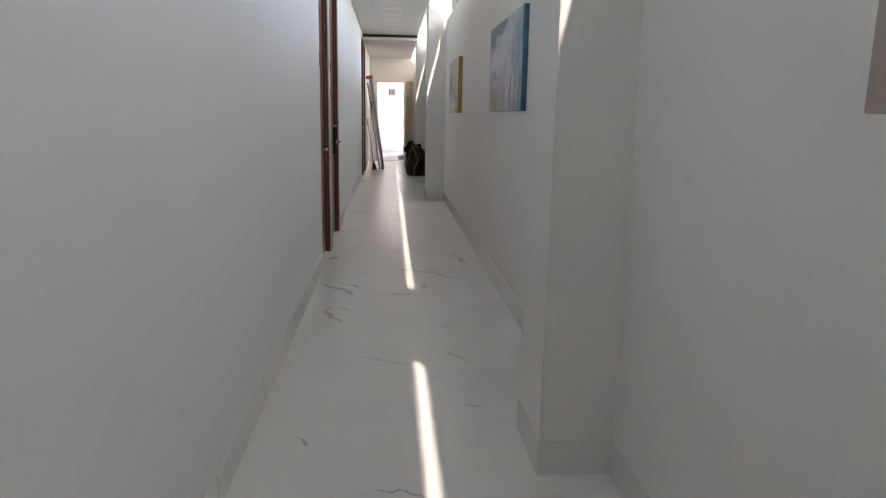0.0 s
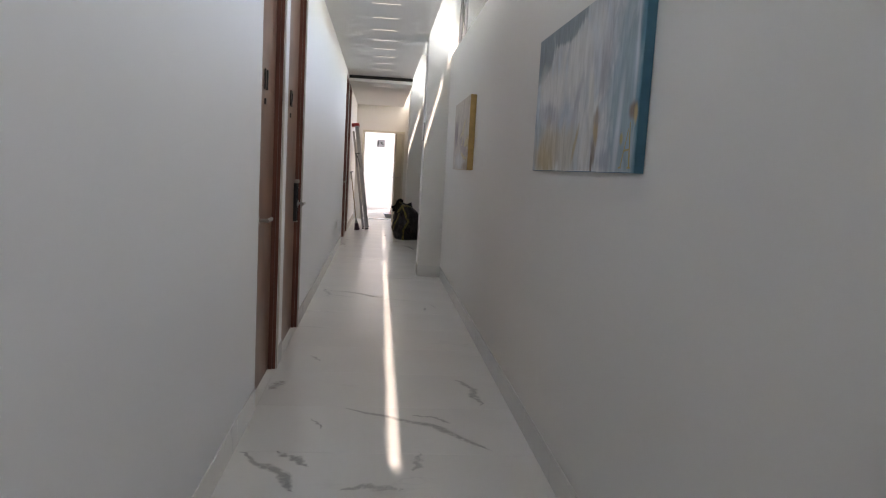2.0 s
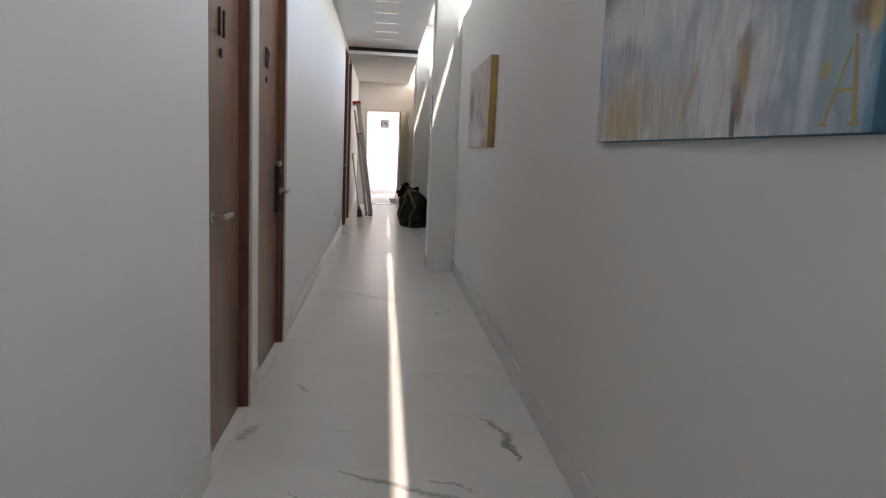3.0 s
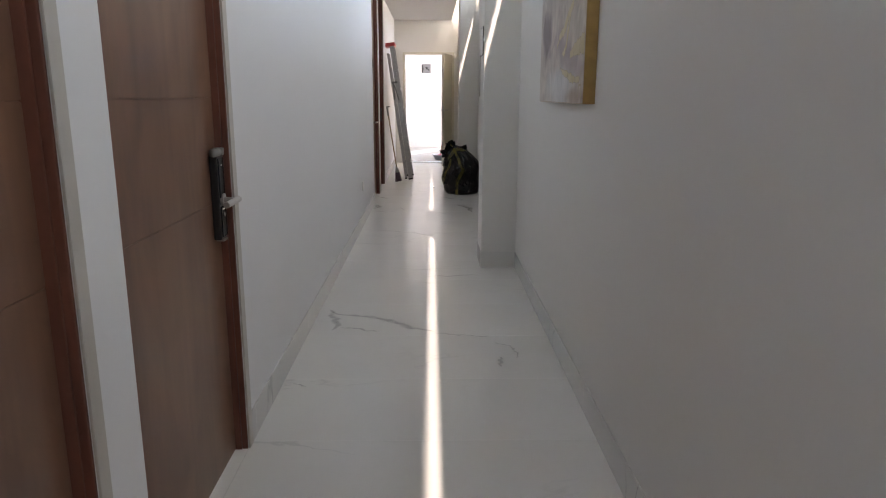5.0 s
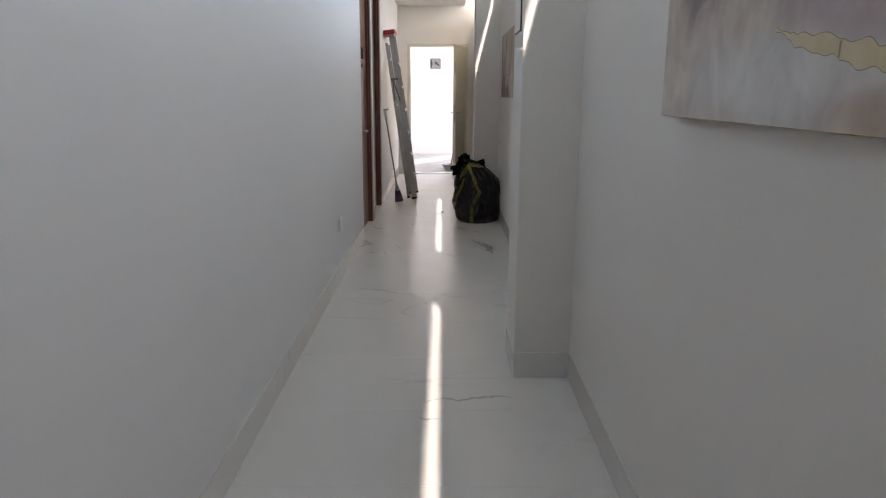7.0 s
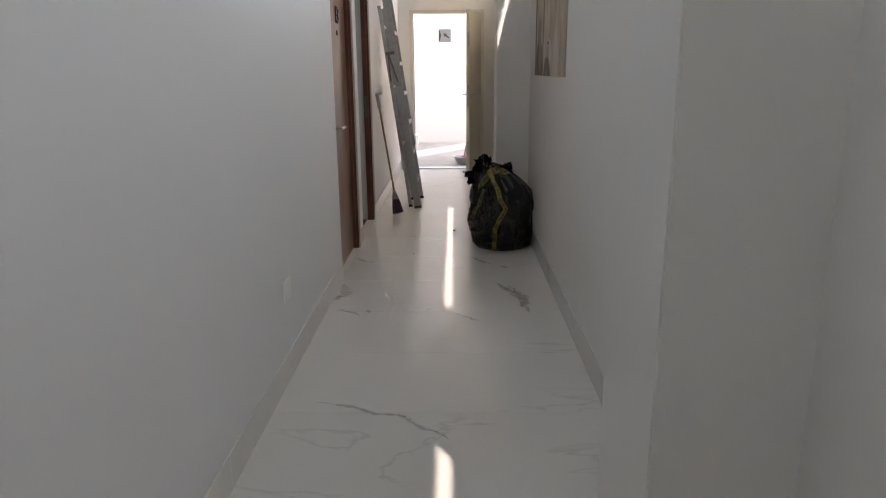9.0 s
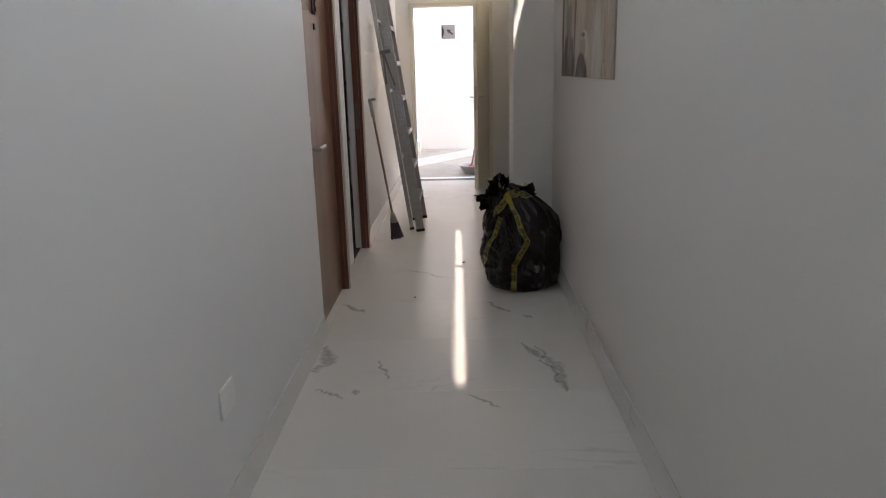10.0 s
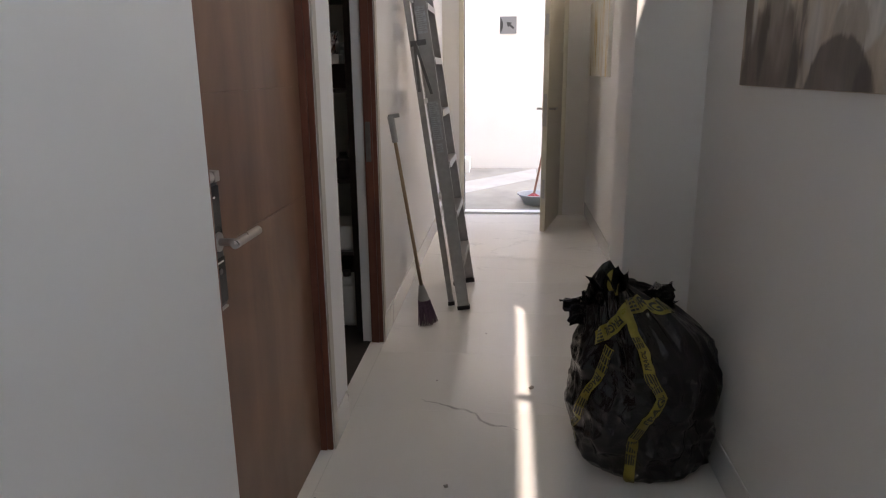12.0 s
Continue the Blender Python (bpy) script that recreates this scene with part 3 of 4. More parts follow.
part("lock_case", boxes(((-0.014, -0.775, 0.90), (0.014, -0.7705, 1.16)), bevel=0.001), STEEL, leaf, "steel lock faceplate")
for z in (0.30, 1.62):
    part("edge_bolt", boxes(((-0.013, -0.774, z), (0.013, -0.7705, z + 0.16)), bevel=0.001), STEEL, leaf, "steel edge bolt plate")
part("door_plate", boxes(((-0.027, -0.60, 1.60), (-0.0225, -0.55, 1.82)), bevel=0.002), DARKSTEEL, leaf, "dark metal plate")
part("back_plate", boxes(((-0.028, -0.74, 0.93), (-0.0225, -0.695, 1.15)), bevel=0.002), STEEL, leaf)
bm = bmesh.new()
for sx in (-1, 1):
    add_tube(bm, (sx * 0.022, -0.715, 1.04), (sx * 0.07, -0.715, 1.04), 0.009, segs=12)
    add_box(bm, (sx * 0.07 - 0.008, -0.725, 1.03), (sx * 0.07 + 0.008, -0.60, 1.05), 0.003)
part("handle", bm, STEEL, leaf, "steel lever handles", True)

bm = bmesh.new()
quad = [bm.verts.new(c) for c in ((-4.0, Y1 + 0.12, 0.0), (5.0, Y1 + 0.12, 0.0), (5.0, 20.6, 0.15), (-4.0, 20.6, 0.15))]
low = [bm.verts.new((v.co.x, v.co.y, -0.2)) for v in quad]
bm.faces.new(quad)
for k in range(4):
    bm.faces.new((quad[k - 1], low[k - 1], low[k], quad[k]))
bmesh.ops.recalc_face_normals(bm, faces=bm.faces)
tagged(part("pavement", bm, CONCRETE), "dusty grey screed of the narrow yard", "pavement", kind="structure")
tagged(part("wall_yard", boxes(((-4.0, 20.6, -0.2), (5.0, 20.75, 4.4))), OUTWALL), "bright white rendered yard wall", "wall", kind="structure")
# pale skewed slab stands in for the band of sun on the floor
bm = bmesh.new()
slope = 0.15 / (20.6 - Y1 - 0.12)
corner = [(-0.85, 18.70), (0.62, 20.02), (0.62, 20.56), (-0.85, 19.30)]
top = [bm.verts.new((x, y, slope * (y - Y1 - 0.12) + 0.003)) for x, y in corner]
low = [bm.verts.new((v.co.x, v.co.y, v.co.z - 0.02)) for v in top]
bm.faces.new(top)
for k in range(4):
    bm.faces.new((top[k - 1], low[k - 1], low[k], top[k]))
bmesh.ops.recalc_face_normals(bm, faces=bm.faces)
tagged(part("yard_sun_band", bm, mat("sunlit_screed", (0.47, 0.44, 0.385), 0.8, 0, 0.1, 5, 0.1, 60)), "pale slab standing in for sunlight on the yard floor", "floor strip", kind="structure")
tagged(part("plinth", boxes(((-2.2, 20.3, 0.05), (-0.20, 20.599, 0.30)), bevel=0.01), OUTWALL), "low white rendered plinth along the yard wall", "plinth", kind="structure")
tagged(part("ground", boxes(((-300, -300, -0.4), (300, 300, -0.2))), CONCRETE), "bare pale ground round the building", "ground", kind="structure")

# direction sign on the yard wall
sg = thing("wall_sign", (0.252, 20.598, 1.879), "square silver direction sign with a black arrow", "sign")
part("sign_plate", boxes(((-0.10, -0.008, -0.10), (0.10, 0.0, 0.10)), bevel=0.003), mat("sign_silver", (0.17, 0.17, 0.165), 0.4, 0.0, 0.05, 15), sg)
bm = bmesh.new()
rim = [bm.verts.new((-0.099 + 0.038 * math.sin(math.pi * k / 16), -0.0095, -0.099 + 0.198 * k / 16)) for k in range(17)]
bm.faces.new(rim)
part("arc", bm, BLACK, sg, "black arc")
bm = bmesh.new()
c, sn = math.cos(radians(140)), math.sin(radians(140))
shape = [(-0.06, -0.012), (0.0, -0.012), (0.0, -0.035), (0.055, 0.0), (0.0, 0.035), (0.0, 0.012), (-0.06, 0.012)]
bm.faces.new([bm.verts.new((0.02 + x * c - z * sn, -0.0095, x * sn + z * c)) for x, z in shape])
part("arrow", bm, BLACK, sg, "black arrow")

# basin and mop in the yard
bm = bmesh.new()
ring = [(0.13, 0.0), (0.185, 0.10), (0.205, 0.10), (0.205, 0.108), (0.178, 0.108), (0.125, 0.012)]
prev = None
for r, z in ring:
    cur = [bm.verts.new((r * math.cos(t * math.tau / 32), r * math.sin(t * math.tau / 32), z)) for t in range(32)]
    if prev:
        for k in range(32):
            bm.faces.new((prev[k - 1], prev[k], cur[k], cur[k - 1]))
    else:
        bm.faces.new(cur[::-1])
    prev = cur
bm.faces.new(prev)
basin = tagged(part("basin", bm, GREYP, None, "", True), "grey plastic wash basin on the yard floor", "basin")
basin.matrix_world = pose(0.575, 18.88, 0.021)
mop = thing("mop", (0.54, 18.86, 0.05), "mop with an orange handle standing in a basin", "mop")
bm = bmesh.new()
add_tube(bm, (0, 0, 0.06), (0.17, -0.05, 0.98), 0.011, segs=12)
part("handle", bm, mat("faded_orange_handle", (0.36, 0.17, 0.11), 0.5), mop, "", True)
bm = bmesh.new()
for k in range(26):
    t = k * 2.4
    add_tube(bm, (0.01 * math.cos(t), 0.01 * math.sin(t), 0.08), (0.09 * math.cos(t), 0.08 * math.sin(t), 0.012 + 0.01 * (k % 3)), 0.006, 0.008, 6)
part("mop_head", bm, RED, mop, "red string mop head")


# ---- ladder ----
def rail(y0, y1, x0, x1, zt, name, parent, t=0.022):
    """A channel rail that runs from y0 at the foot to y1 at the top."""
    bm = bmesh.new()
    n = 0.003
    for lo, hi in (((x0, 0, 0.02), (x1, n, zt)), ((x0, n, 0.02), (x0 + n, t, zt)), ((x1 - n, n, 0.02), (x1, t, zt))):
        for v in add_box(bm, lo, hi):
            v.co.y = y0 + (y1 - y0) * v.co.z / zt + (v.co.y if y0 < y1 else -v.co.y)
    bmesh.ops.recalc_face_normals(bm, faces=bm.faces)
    return part(name, bm, ALU, parent)


lad = thing("step_ladder", (0.034, 15.655, 0.0, 0, -7.9, 0), "folded aluminium step ladder leaning on the wall, red top", "ladder")
LT = 2.06
for y0, y1, in ((0.0, 0.09), (0.56, 0.47)):
    r = rail(y0, y1, -0.028, 0.038, LT, "front_rail", lad)
    yy = y0 if y0 < y1 else y0 - 0.03
    part("rubber_foot", boxes(((-0.031, yy - 0.004, 0.006), (0.041, yy + 0.03, 0.03)), bevel=0.004), BLACK, r, "black rubber foot")
for y0, y1 in ((0.07, 0.12), (0.49, 0.44)):
    r = rail(y0, y1, -0.088, -0.056, LT - 0.1, "rear_rail", lad, 0.018)
    yy = y0 if y0 < y1 else y0 - 0.03
    part("rubber_foot", boxes(((-0.091, yy - 0.003, 0.016), (-0.053, yy + 0.026, 0.04)), bevel=0.003), BLACK, r, "black rubber foot")
for k in range(1, 7):
    z = 0.285 * k
    d = 0.09 * z / LT
    part("tread", boxes(((-0.026, d + 0.024, z), (0.042, 0.536 - d, z + 0.005)), ((0.038, d + 0.024, z - 0.03), (0.042, 0.536 - d, z - 0.0005)), ((-0.026, d + 0.024, z - 0.022), (-0.022, 0.536 - d, z - 0.0005))), ALU, lad)
    if k in (2, 4, 6):
        e = 0.03 * z / LT
        part("rear_bar", boxes(((-0.084, 0.09 + e * 1.7, z + 0.05), (-0.06, 0.47 - e * 1.7, z + 0.075)), bevel=0.002), ALU, lad)
part("top_cap", boxes(((-0.095, 0.075, LT - 0.005), (0.055, 0.485, LT + 0.05)), bevel=0.012), RED, lad, "red plastic top cap")
for dz, dx, a in ((1.26, -0.065, 3), (1.24, 0.0, -10)):
    sp = part("spreader", boxes(((-0.008, -0.006, 0.0), (0.008, -0.001, 0.27)), bevel=0.002), MIDSTEEL, lad, "grey steel spreader arm")
    sp.matrix_basis = pose(dx, 0.05, dz, 0, a, 0)
part("bracket", boxes(((-0.075, 0.052, 1.50), (0.01, 0.058, 1.53)), bevel=0.002), MIDSTEEL, lad, "grey steel bracket")
for z0, z1, w in ((0.99, 1.20, 0.026), (0.92, 0.97, 0.018), (1.56, 1.70, 0.026)):
    st = part("label", boxes(((-w, -0.0016, z0), (w, -0.0006, z1))), LABEL, lad, "pale printed safety sticker")
    st.location.y = 0.09 * z0 / LT - 0.001
    bm = bmesh.new()
    z = z1 - 0.012
    while z > z0 + 0.01:
        add_box(bm, (-w * 0.8, -0.0026, z - 0.004), (w * random.uniform(0.2, 0.8), -0.0018, z))
        z -= 0.011
    part("print", bm, GREYP, st, "grey printed lines")

# ---- broom ----
br = thing("broom", (-0.142, 15.42, 0.0, 5.5, -7.9, 0), "old broom with purple bristles leaning on the wall", "broom")
bm = bmesh.new()
add_tube(bm, (0, 0, 0.19), (0, 0, 1.06), 0.0095, 0.009, 14)
part("handle", bm, BAMBOO, br, "", True)
bm = bmesh.new()
add_tube(bm, (0, 0, 1.02), (0, 0, 1.15), 0.015, 0.017, 14)
add_box(bm, (-0.012, -0.008, 1.14), (0.045, 0.008, 1.16), 0.004)
part("grip", bm, GREYP, br, "grey plastic hanging grip", True)
bm = bmesh.new()
add_tube(bm, (0, 0, 0.15), (0, 0, 0.24), 0.034, 0.014, 16)
for v in bm.verts:
    v.co.y *= 0.65
part("ferrule", bm, GREYP, br, "grey plastic socket", True)
bm = bmesh.new()
for k in range(110):
    u, v = random.uniform(-1, 1), random.uniform(-1, 1)
    add_tube(bm, (u * 0.03, v * 0.016, 0.155), (u * 0.05 + random.uniform(-0.006, 0.006), v * 0.035, 0.004 + 0.012 * random.random()), 0.0022, 0.0016, 4)
part("bristles", bm, BRISTLE, br, "worn purple bristles")

# ---- rubbish bag ----
BX, BY, BH = 0.772, 14.20, 0.63
PROFILE = [(0.0, 0.2), (0.03, 0.235), (0.12, 0.255), (0.25, 0.262), (0.36, 0.252), (0.43, 0.235), (0.50, 0.205), (0.55, 0.172), (0.59, 0.14), (0.62, 0.095), (0.64, 0.02)]


def bag_point(t, h):
    """A point of the bag's crumpled skin at the angle t and the height h."""
    for (h0, r0), (h1, r1) in zip(PROFILE, PROFILE[1:]):
        if h <= h1 + 1e-6:
            u = (h - h0) / (h1 - h0)
            r = r0 + (r1 - r0) * u
            break
    c, s = math.cos(t), math.sin(t)
    q = Vector((c * 1.2, s * 1.2, h * 3.0))
    fold = 1 - abs(noise.noise(q * 2.1 + Vector((3, 1, 7)))) * 2
    fine = 1 - abs(noise.noise(Vector((c * 5, s * 5, h * 7)) + Vector((9, 2, 4)))) * 2
    gather = max(0.0, (h - 0.40) / 0.30)
    crease = 1 - abs(noise.noise(Vector((c * 3 + h * 4, s * 3, h * 13)) + Vector((1, 6, 2)))) * 3
    r *= 1 + 0.07 * noise.noise(q) + 0.085 * (fold - 0.6) + 0.05 * (fine - 0.6) + 0.03 * max(0.0, crease)
    r *= 1 + gather * (0.06 * math.sin(5 * t + 9 * h) + 0.03 * math.sin(11 * t + 2.1) + 0.3 * noise.noise(Vector((c * 3, s * 3, h * 6))))
    waist = min(1.0, max(0.0, (h - 0.38) / 0.1))
    r *= 1 - 0.17 * waist * max(0.0, -c) ** 0.7
    lean = max(0.0, h - 0.34) ** 1.25
    z = h + gather * (0.05 * noise.noise(Vector((c * 4, s * 4, 2.0))) + 0.075 * max(0.0, 0.25 - c))
    x = BX + r * c - 0.45 * lean
    return Vector((min(x, XR - 0.006), BY + r * s - 0.10 * lean, max(0.002, z)))


bag = thing("rubbish_bag", (0, 0, 0), "full black bin bag bound with yellow printed tape", "bag")
bm = bmesh.new()
NT, NH = 260, 140
rows = [[bm.verts.new(bag_point(k * math.tau / NT, j * BH / NH)) for k in range(NT)] for j in range(NH + 1)]
for a, b in zip(rows, rows[1:]):
    for k in range(NT):
        bm.faces.new((a[k - 1], a[k], b[k], b[k - 1]))
bm.faces.new(rows[0][::-1])
top = bm.verts.new(sum((v.co for v in rows[-1]), Vector()) / NT)
for k in range(NT):
    bm.faces.new((rows[-1][k - 1], rows[-1][k], top))
part("skin", bm, BAGM, bag, "", True)


def crumpled_flap(root, tip, width, seed):
    """A loose, creased tail of plastic film."""
    bm = bmesh.new()
    root, tip = Vector(root), Vector(tip)
    side = (tip - root).cross(Vector((0.2, 1, 0.3))).normalized()
    up = side.cross(tip - root).normalized()
    grid = []
    for i in range(15):
        u = i / 14
        w = width * (0.35 + 0.65 * u)
        grid.append([])
        for j in range(13):
            v = j / 12 - 0.5
            q = Vector((u * 3, v * 5, seed))
            grid[-1].append(bm.verts.new(root.lerp(tip, u) + side * w * v + up * (0.035 * noise.noise(q * 1.5) + 0.02 * math.sin(v * 19 + seed)) + (tip - root) * 0.25 * noise.noise(q * 2 + Vector((5, 0, 0))) * u))
    for a, b in zip(grid, grid[1:]):
        for j in range(12):
            bm.faces.new((a[j], a[j + 1], b[j + 1], b[j]))
    bmesh.ops.solidify(bm, geom=bm.faces[:], thickness=0.0015)
    return part("loose_flap", bm, BAGM, bag, "crumpled loose black film", True)


crumpled_flap((0.63, 14.16, 0.58), (0.492, 14.20, 0.535), 0.13, 1.0)
crumpled_flap((0.62, 14.12, 0.60), (0.55, 14.12, 0.635), 0.10, 4.0)
crumpled_flap((0.66, 14.14, 0.62), (0.61, 14.08, 0.70), 0.15, 12.0)
crumpled_flap((0.72, 14.16, 0.60), (0.84, 14.14, 0.625), 0.11, 8.0)


def tape_strip(way, width, words=()):
    """A band of tape that follows the skin through (degrees, height) turns, with its print."""
    pts = []
    for (a0, h0), (a1, h1) in zip(way, way[1:]):
        for k in range(14):
            u = k / 14
            pts.append((a0 + (a1 - a0) * u, h0 + (h1 - h0) * u))
    pts.append(way[-1])

    def spot(f, off, lift):
        f = min(max(f, 0.0), len(pts) - 1.001)
        i = int(f)
        t = radians(pts[i][0] + (pts[i + 1][0] - pts[i][0]) * (f - i))
        h = pts[i][1] + (pts[i + 1][1] - pts[i][1]) * (f - i)
        girth = max(0.06, (bag_point(t + 0.06, h) - bag_point(t - 0.06, h)).length / 0.12)
        dt, dh = radians(pts[i + 1][0] - pts[i][0]) * girth, pts[i + 1][1] - pts[i][1]
        n = math.hypot(dt, dh)
        t2, h2 = t - dh / n * off / girth, min(max(h + dt / n * off, 0.0), BH)
        p = bag_point(t2, h2)
        e1, e2 = bag_point(t2 + 0.05, h2) - p, bag_point(t2, min(h2 + 0.01, BH)) - p
        return p + e1.cross(e2).normalized() * lift
    bm, grid = bmesh.new(), []
    for i in range(len(pts)):
        grid.append([bm.verts.new(spot(i, width * (j / 4 - 0.5), 0.004)) for j in range(5)])
    for a, b in zip(grid, grid[1:]):
        for j in range(4):
            bm.faces.new((a[j], b[j], b[j + 1], a[j + 1]))
    bmesh.ops.recalc_face_normals(bm, faces=bm.faces)
    ob = part("tape", bm, TAPE, bag, "yellow printed packing tape", True)
    length = sum((spot(i + 1, 0, 0) - spot(i, 0, 0)).length for i in range(len(pts) - 1))
    per = (len(pts) - 1) / max(length, 0.01)
    for f, flip in words:
        bm = text_mesh("FRAGIL", 0.028, 0.0, 0.0009)
        bmesh.ops.subdivide_edges(bm, edges=bm.edges[:], cuts=1)
        for v in bm.verts:
            v.co = spot(f * (len(pts) - 1) + v.co.x * per * flip, v.co.y * flip, 0.0062)
        part("print", bm, INK, ob, "black printed word")
    for f, flip in words:
        for near, far in ((0.060, 0.088), (0.092, 0.120), (-0.090, -0.060)) + (((-0.125, -0.096), (-0.160, -0.131)) if f == words[0][0] else ()):
            f0, f1 = f * (len(pts) - 1) + near * per, f * (len(pts) - 1) + far * per
            if 0 < f0 and f1 < len(pts) - 1.01:
                bm = bmesh.new()
                for r in range(4):
                    y = -0.012 + 0.008 * r
                    bm.faces.new([bm.verts.new(spot(g, y + o, 0.0062)) for g, o in ((f0, 0), (f1, 0), (f1, 0.005), (f0, 0.005))])
                part("print", bm, INK, ob, "rows of small black print")


tape_strip([(-108, 0.005), (-106, 0.185), (-88, 0.335), (-94, 0.41), (-94, 0.48), (-98, 0.53), (-99, 0.585)], 0.036, ((0.3, 1), (0.6, 1)))
tape_strip([(-98, 0.582), (-120, 0.52), (-147, 0.46)], 0.036, ((0.45, 1),))
tape_strip([(-126, 0.46), (-132, 0.40), (-142, 0.32), (-147, 0.23), (-160, 0.14), (-162, 0.05)], 0.032, ((0.35, 1), (0.75, 1)))
tape_strip([(-99, 0.585), (-82, 0.60), (-50, 0.60), (-22, 0.585)], 0.034, ((0.55, 1),))
tape_strip([(-152, 0.625), (-108, 0.625)], 0.034)


# ---- paintings ----
def gold_letter(parent, y, z, size, material, x):
    """A slanted letter A brushed in gold, with small feet."""
    bm = bmesh.new()
    for k, (p, q, w) in enumerate((((-0.28, -0.5), (0.08, 0.36), 0.055), ((0.27, -0.5), (0.15, 0.5), 0.08), ((-0.12, -0.12), (0.19, -0.10), 0.05), ((-0.38, -0.5), (-0.19, -0.5), 0.04), ((0.17, -0.5), (0.38, -0.5), 0.04))):
        a, b = Vector((p[0], p[1])), Vector((q[0], q[1]))
        n = Vector((-(b - a).y, (b - a).x)).normalized() * w / 2
        bm.faces.new([bm.verts.new((x - 0.00025 * k, y - size * c.x, z + size * c.y)) for c in (a - n, b - n * 0.7, b + n * 0.7, a + n)])
    return part("letter", bm, material, parent, "gold painted letter A")


def canvas(y0, y1, label, face, side, depth, Z0=1.295, Z1=1.90):
    p = thing("painting", (0, 0, 0), label, "painting", "corridor paintings")
    part("canvas", boxes(((XR - depth, y0, Z0), (XR - 0.001, y1, Z1)), bevel=0.003), side, p, "painted canvas edge")
    part("picture", boxes(((XR - depth - 0.002, y0 + 0.002, Z0 + 0.002), (XR - depth + 0.002, y1 - 0.002, Z1 - 0.002))), face, p)
    return p


TEAL = painted("teal_edge", [(0.3, (0.03, 0.12, 0.18)), (0.7, (0.06, 0.2, 0.28))], 3, (1, 1, 1), 1.0)
GOLDP = mat("gold_paint", (0.4, 0.28, 0.09), 0.45, 0.2, 0.15, 40)
BLUE = brushed("sky_blue_wash", [(0.3, (0.3, 0.39, 0.47)), (0.44, (0.45, 0.49, 0.53)), (0.56, (0.58, 0.58, 0.58)), (0.75, (0.38, 0.45, 0.52))], 2.4, (1, 1.25, 1.1), 2.0,
               [(5.28, 1.82, 0.27, 0.13, 0.0, 0.09, (0.2, 0.25, 0.285)), (4.80, 1.93, 0.28, 0.12, 0.0, 0.09, (0.2, 0.25, 0.285)), (5.02, 1.62, 0.24, 0.10, 0.2, 0.5, (0.62, 0.61, 0.6)), (4.62, 1.72, 0.22, 0.09, -0.3, 0.5, (0.6, 0.6, 0.6)),
                (5.03, 1.54, 0.16, 0.045, 0.2, 0.6, (0.38, 0.38, 0.43)), (4.28, 1.64, 0.05, 0.11, 0.1, 0.6, (0.38, 0.38, 0.42)), (4.42, 1.55, 0.03, 0.16, -0.2, 0.5, (0.6, 0.59, 0.57)), (4.60, 1.55, 0.025, 0.15, 0.5, 0.5, (0.42, 0.43, 0.47)),
                (4.07, 1.5, 0.15, 0.34, 0.0, 0.5, (0.26, 0.36, 0.42)), (4.12, 1.42, 0.02, 0.16, 0.1, 0.6, (0.52, 0.56, 0.6)), (4.0, 1.7, 0.015, 0.2, 0.0, 0.6, (0.5, 0.55, 0.6)),
                (5.0, 1.40, 0.22, 0.085, 0.0, 0.7, (0.46, 0.38, 0.28)), (5.06, 1.34, 0.17, 0.05, 0.1, 0.7, (0.48, 0.37, 0.22)), (4.70, 1.37, 0.13, 0.09, 0.0, 0.6, (0.5, 0.47, 0.42)), (4.585, 1.40, 0.016, 0.07, 0.5, 0.5, (0.44, 0.36, 0.24)),
                (4.45, 1.37, 0.07, 0.06, 0.0, 0.5, (0.58, 0.56, 0.54)), (4.347, 1.445, 0.028, 0.065, -0.1, 0.5, (0.42, 0.29, 0.15)), (4.34, 1.485, 0.03, 0.03, 0.0, 0.6, (0.34, 0.27, 0.24)), (4.36, 1.365, 0.022, 0.05, -0.2, 0.45, (0.23, 0.17, 0.14)), (4.37, 1.32, 0.012, 0.045, -0.1, 0.4, (0.15, 0.11, 0.09)), (4.23, 1.335, 0.06, 0.035, 0.0, 0.6, (0.33, 0.35, 0.42)),
                (3.93, 1.6, 0.05, 0.9, 0.0, 0.5, (0.05, 0.22, 0.31)), (4.0, 1.48, 0.032, 0.024, 0.0, 0.6, (0.24, 0.16, 0.11)), (3.975, 1.465, 0.014, 0.03, 0.0, 0.5, (0.5, 0.36, 0.18)), (4.08, 1.4, 0.014, 0.016, 0.0, 0.6, (0.45, 0.36, 0.16))])
p1 = canvas(3.955, 5.285, "abstract blue and white canvas with gold letter", BLUE, TEAL, 0.03)
gold_letter(p1, 4.032, 1.378, 0.135, GOLDP, XR - 0.0325)

LEAFGOLD = painted("cracked_gold_leaf", [(0.3, (0.56, 0.46, 0.28)), (0.7, (0.64, 0.56, 0.4))], 9, (1, 1, 1), 4.0)
OLDGOLD = mat("old_gold_edge", (0.42, 0.26, 0.095), 0.55, 0.0, 0.12, 25)
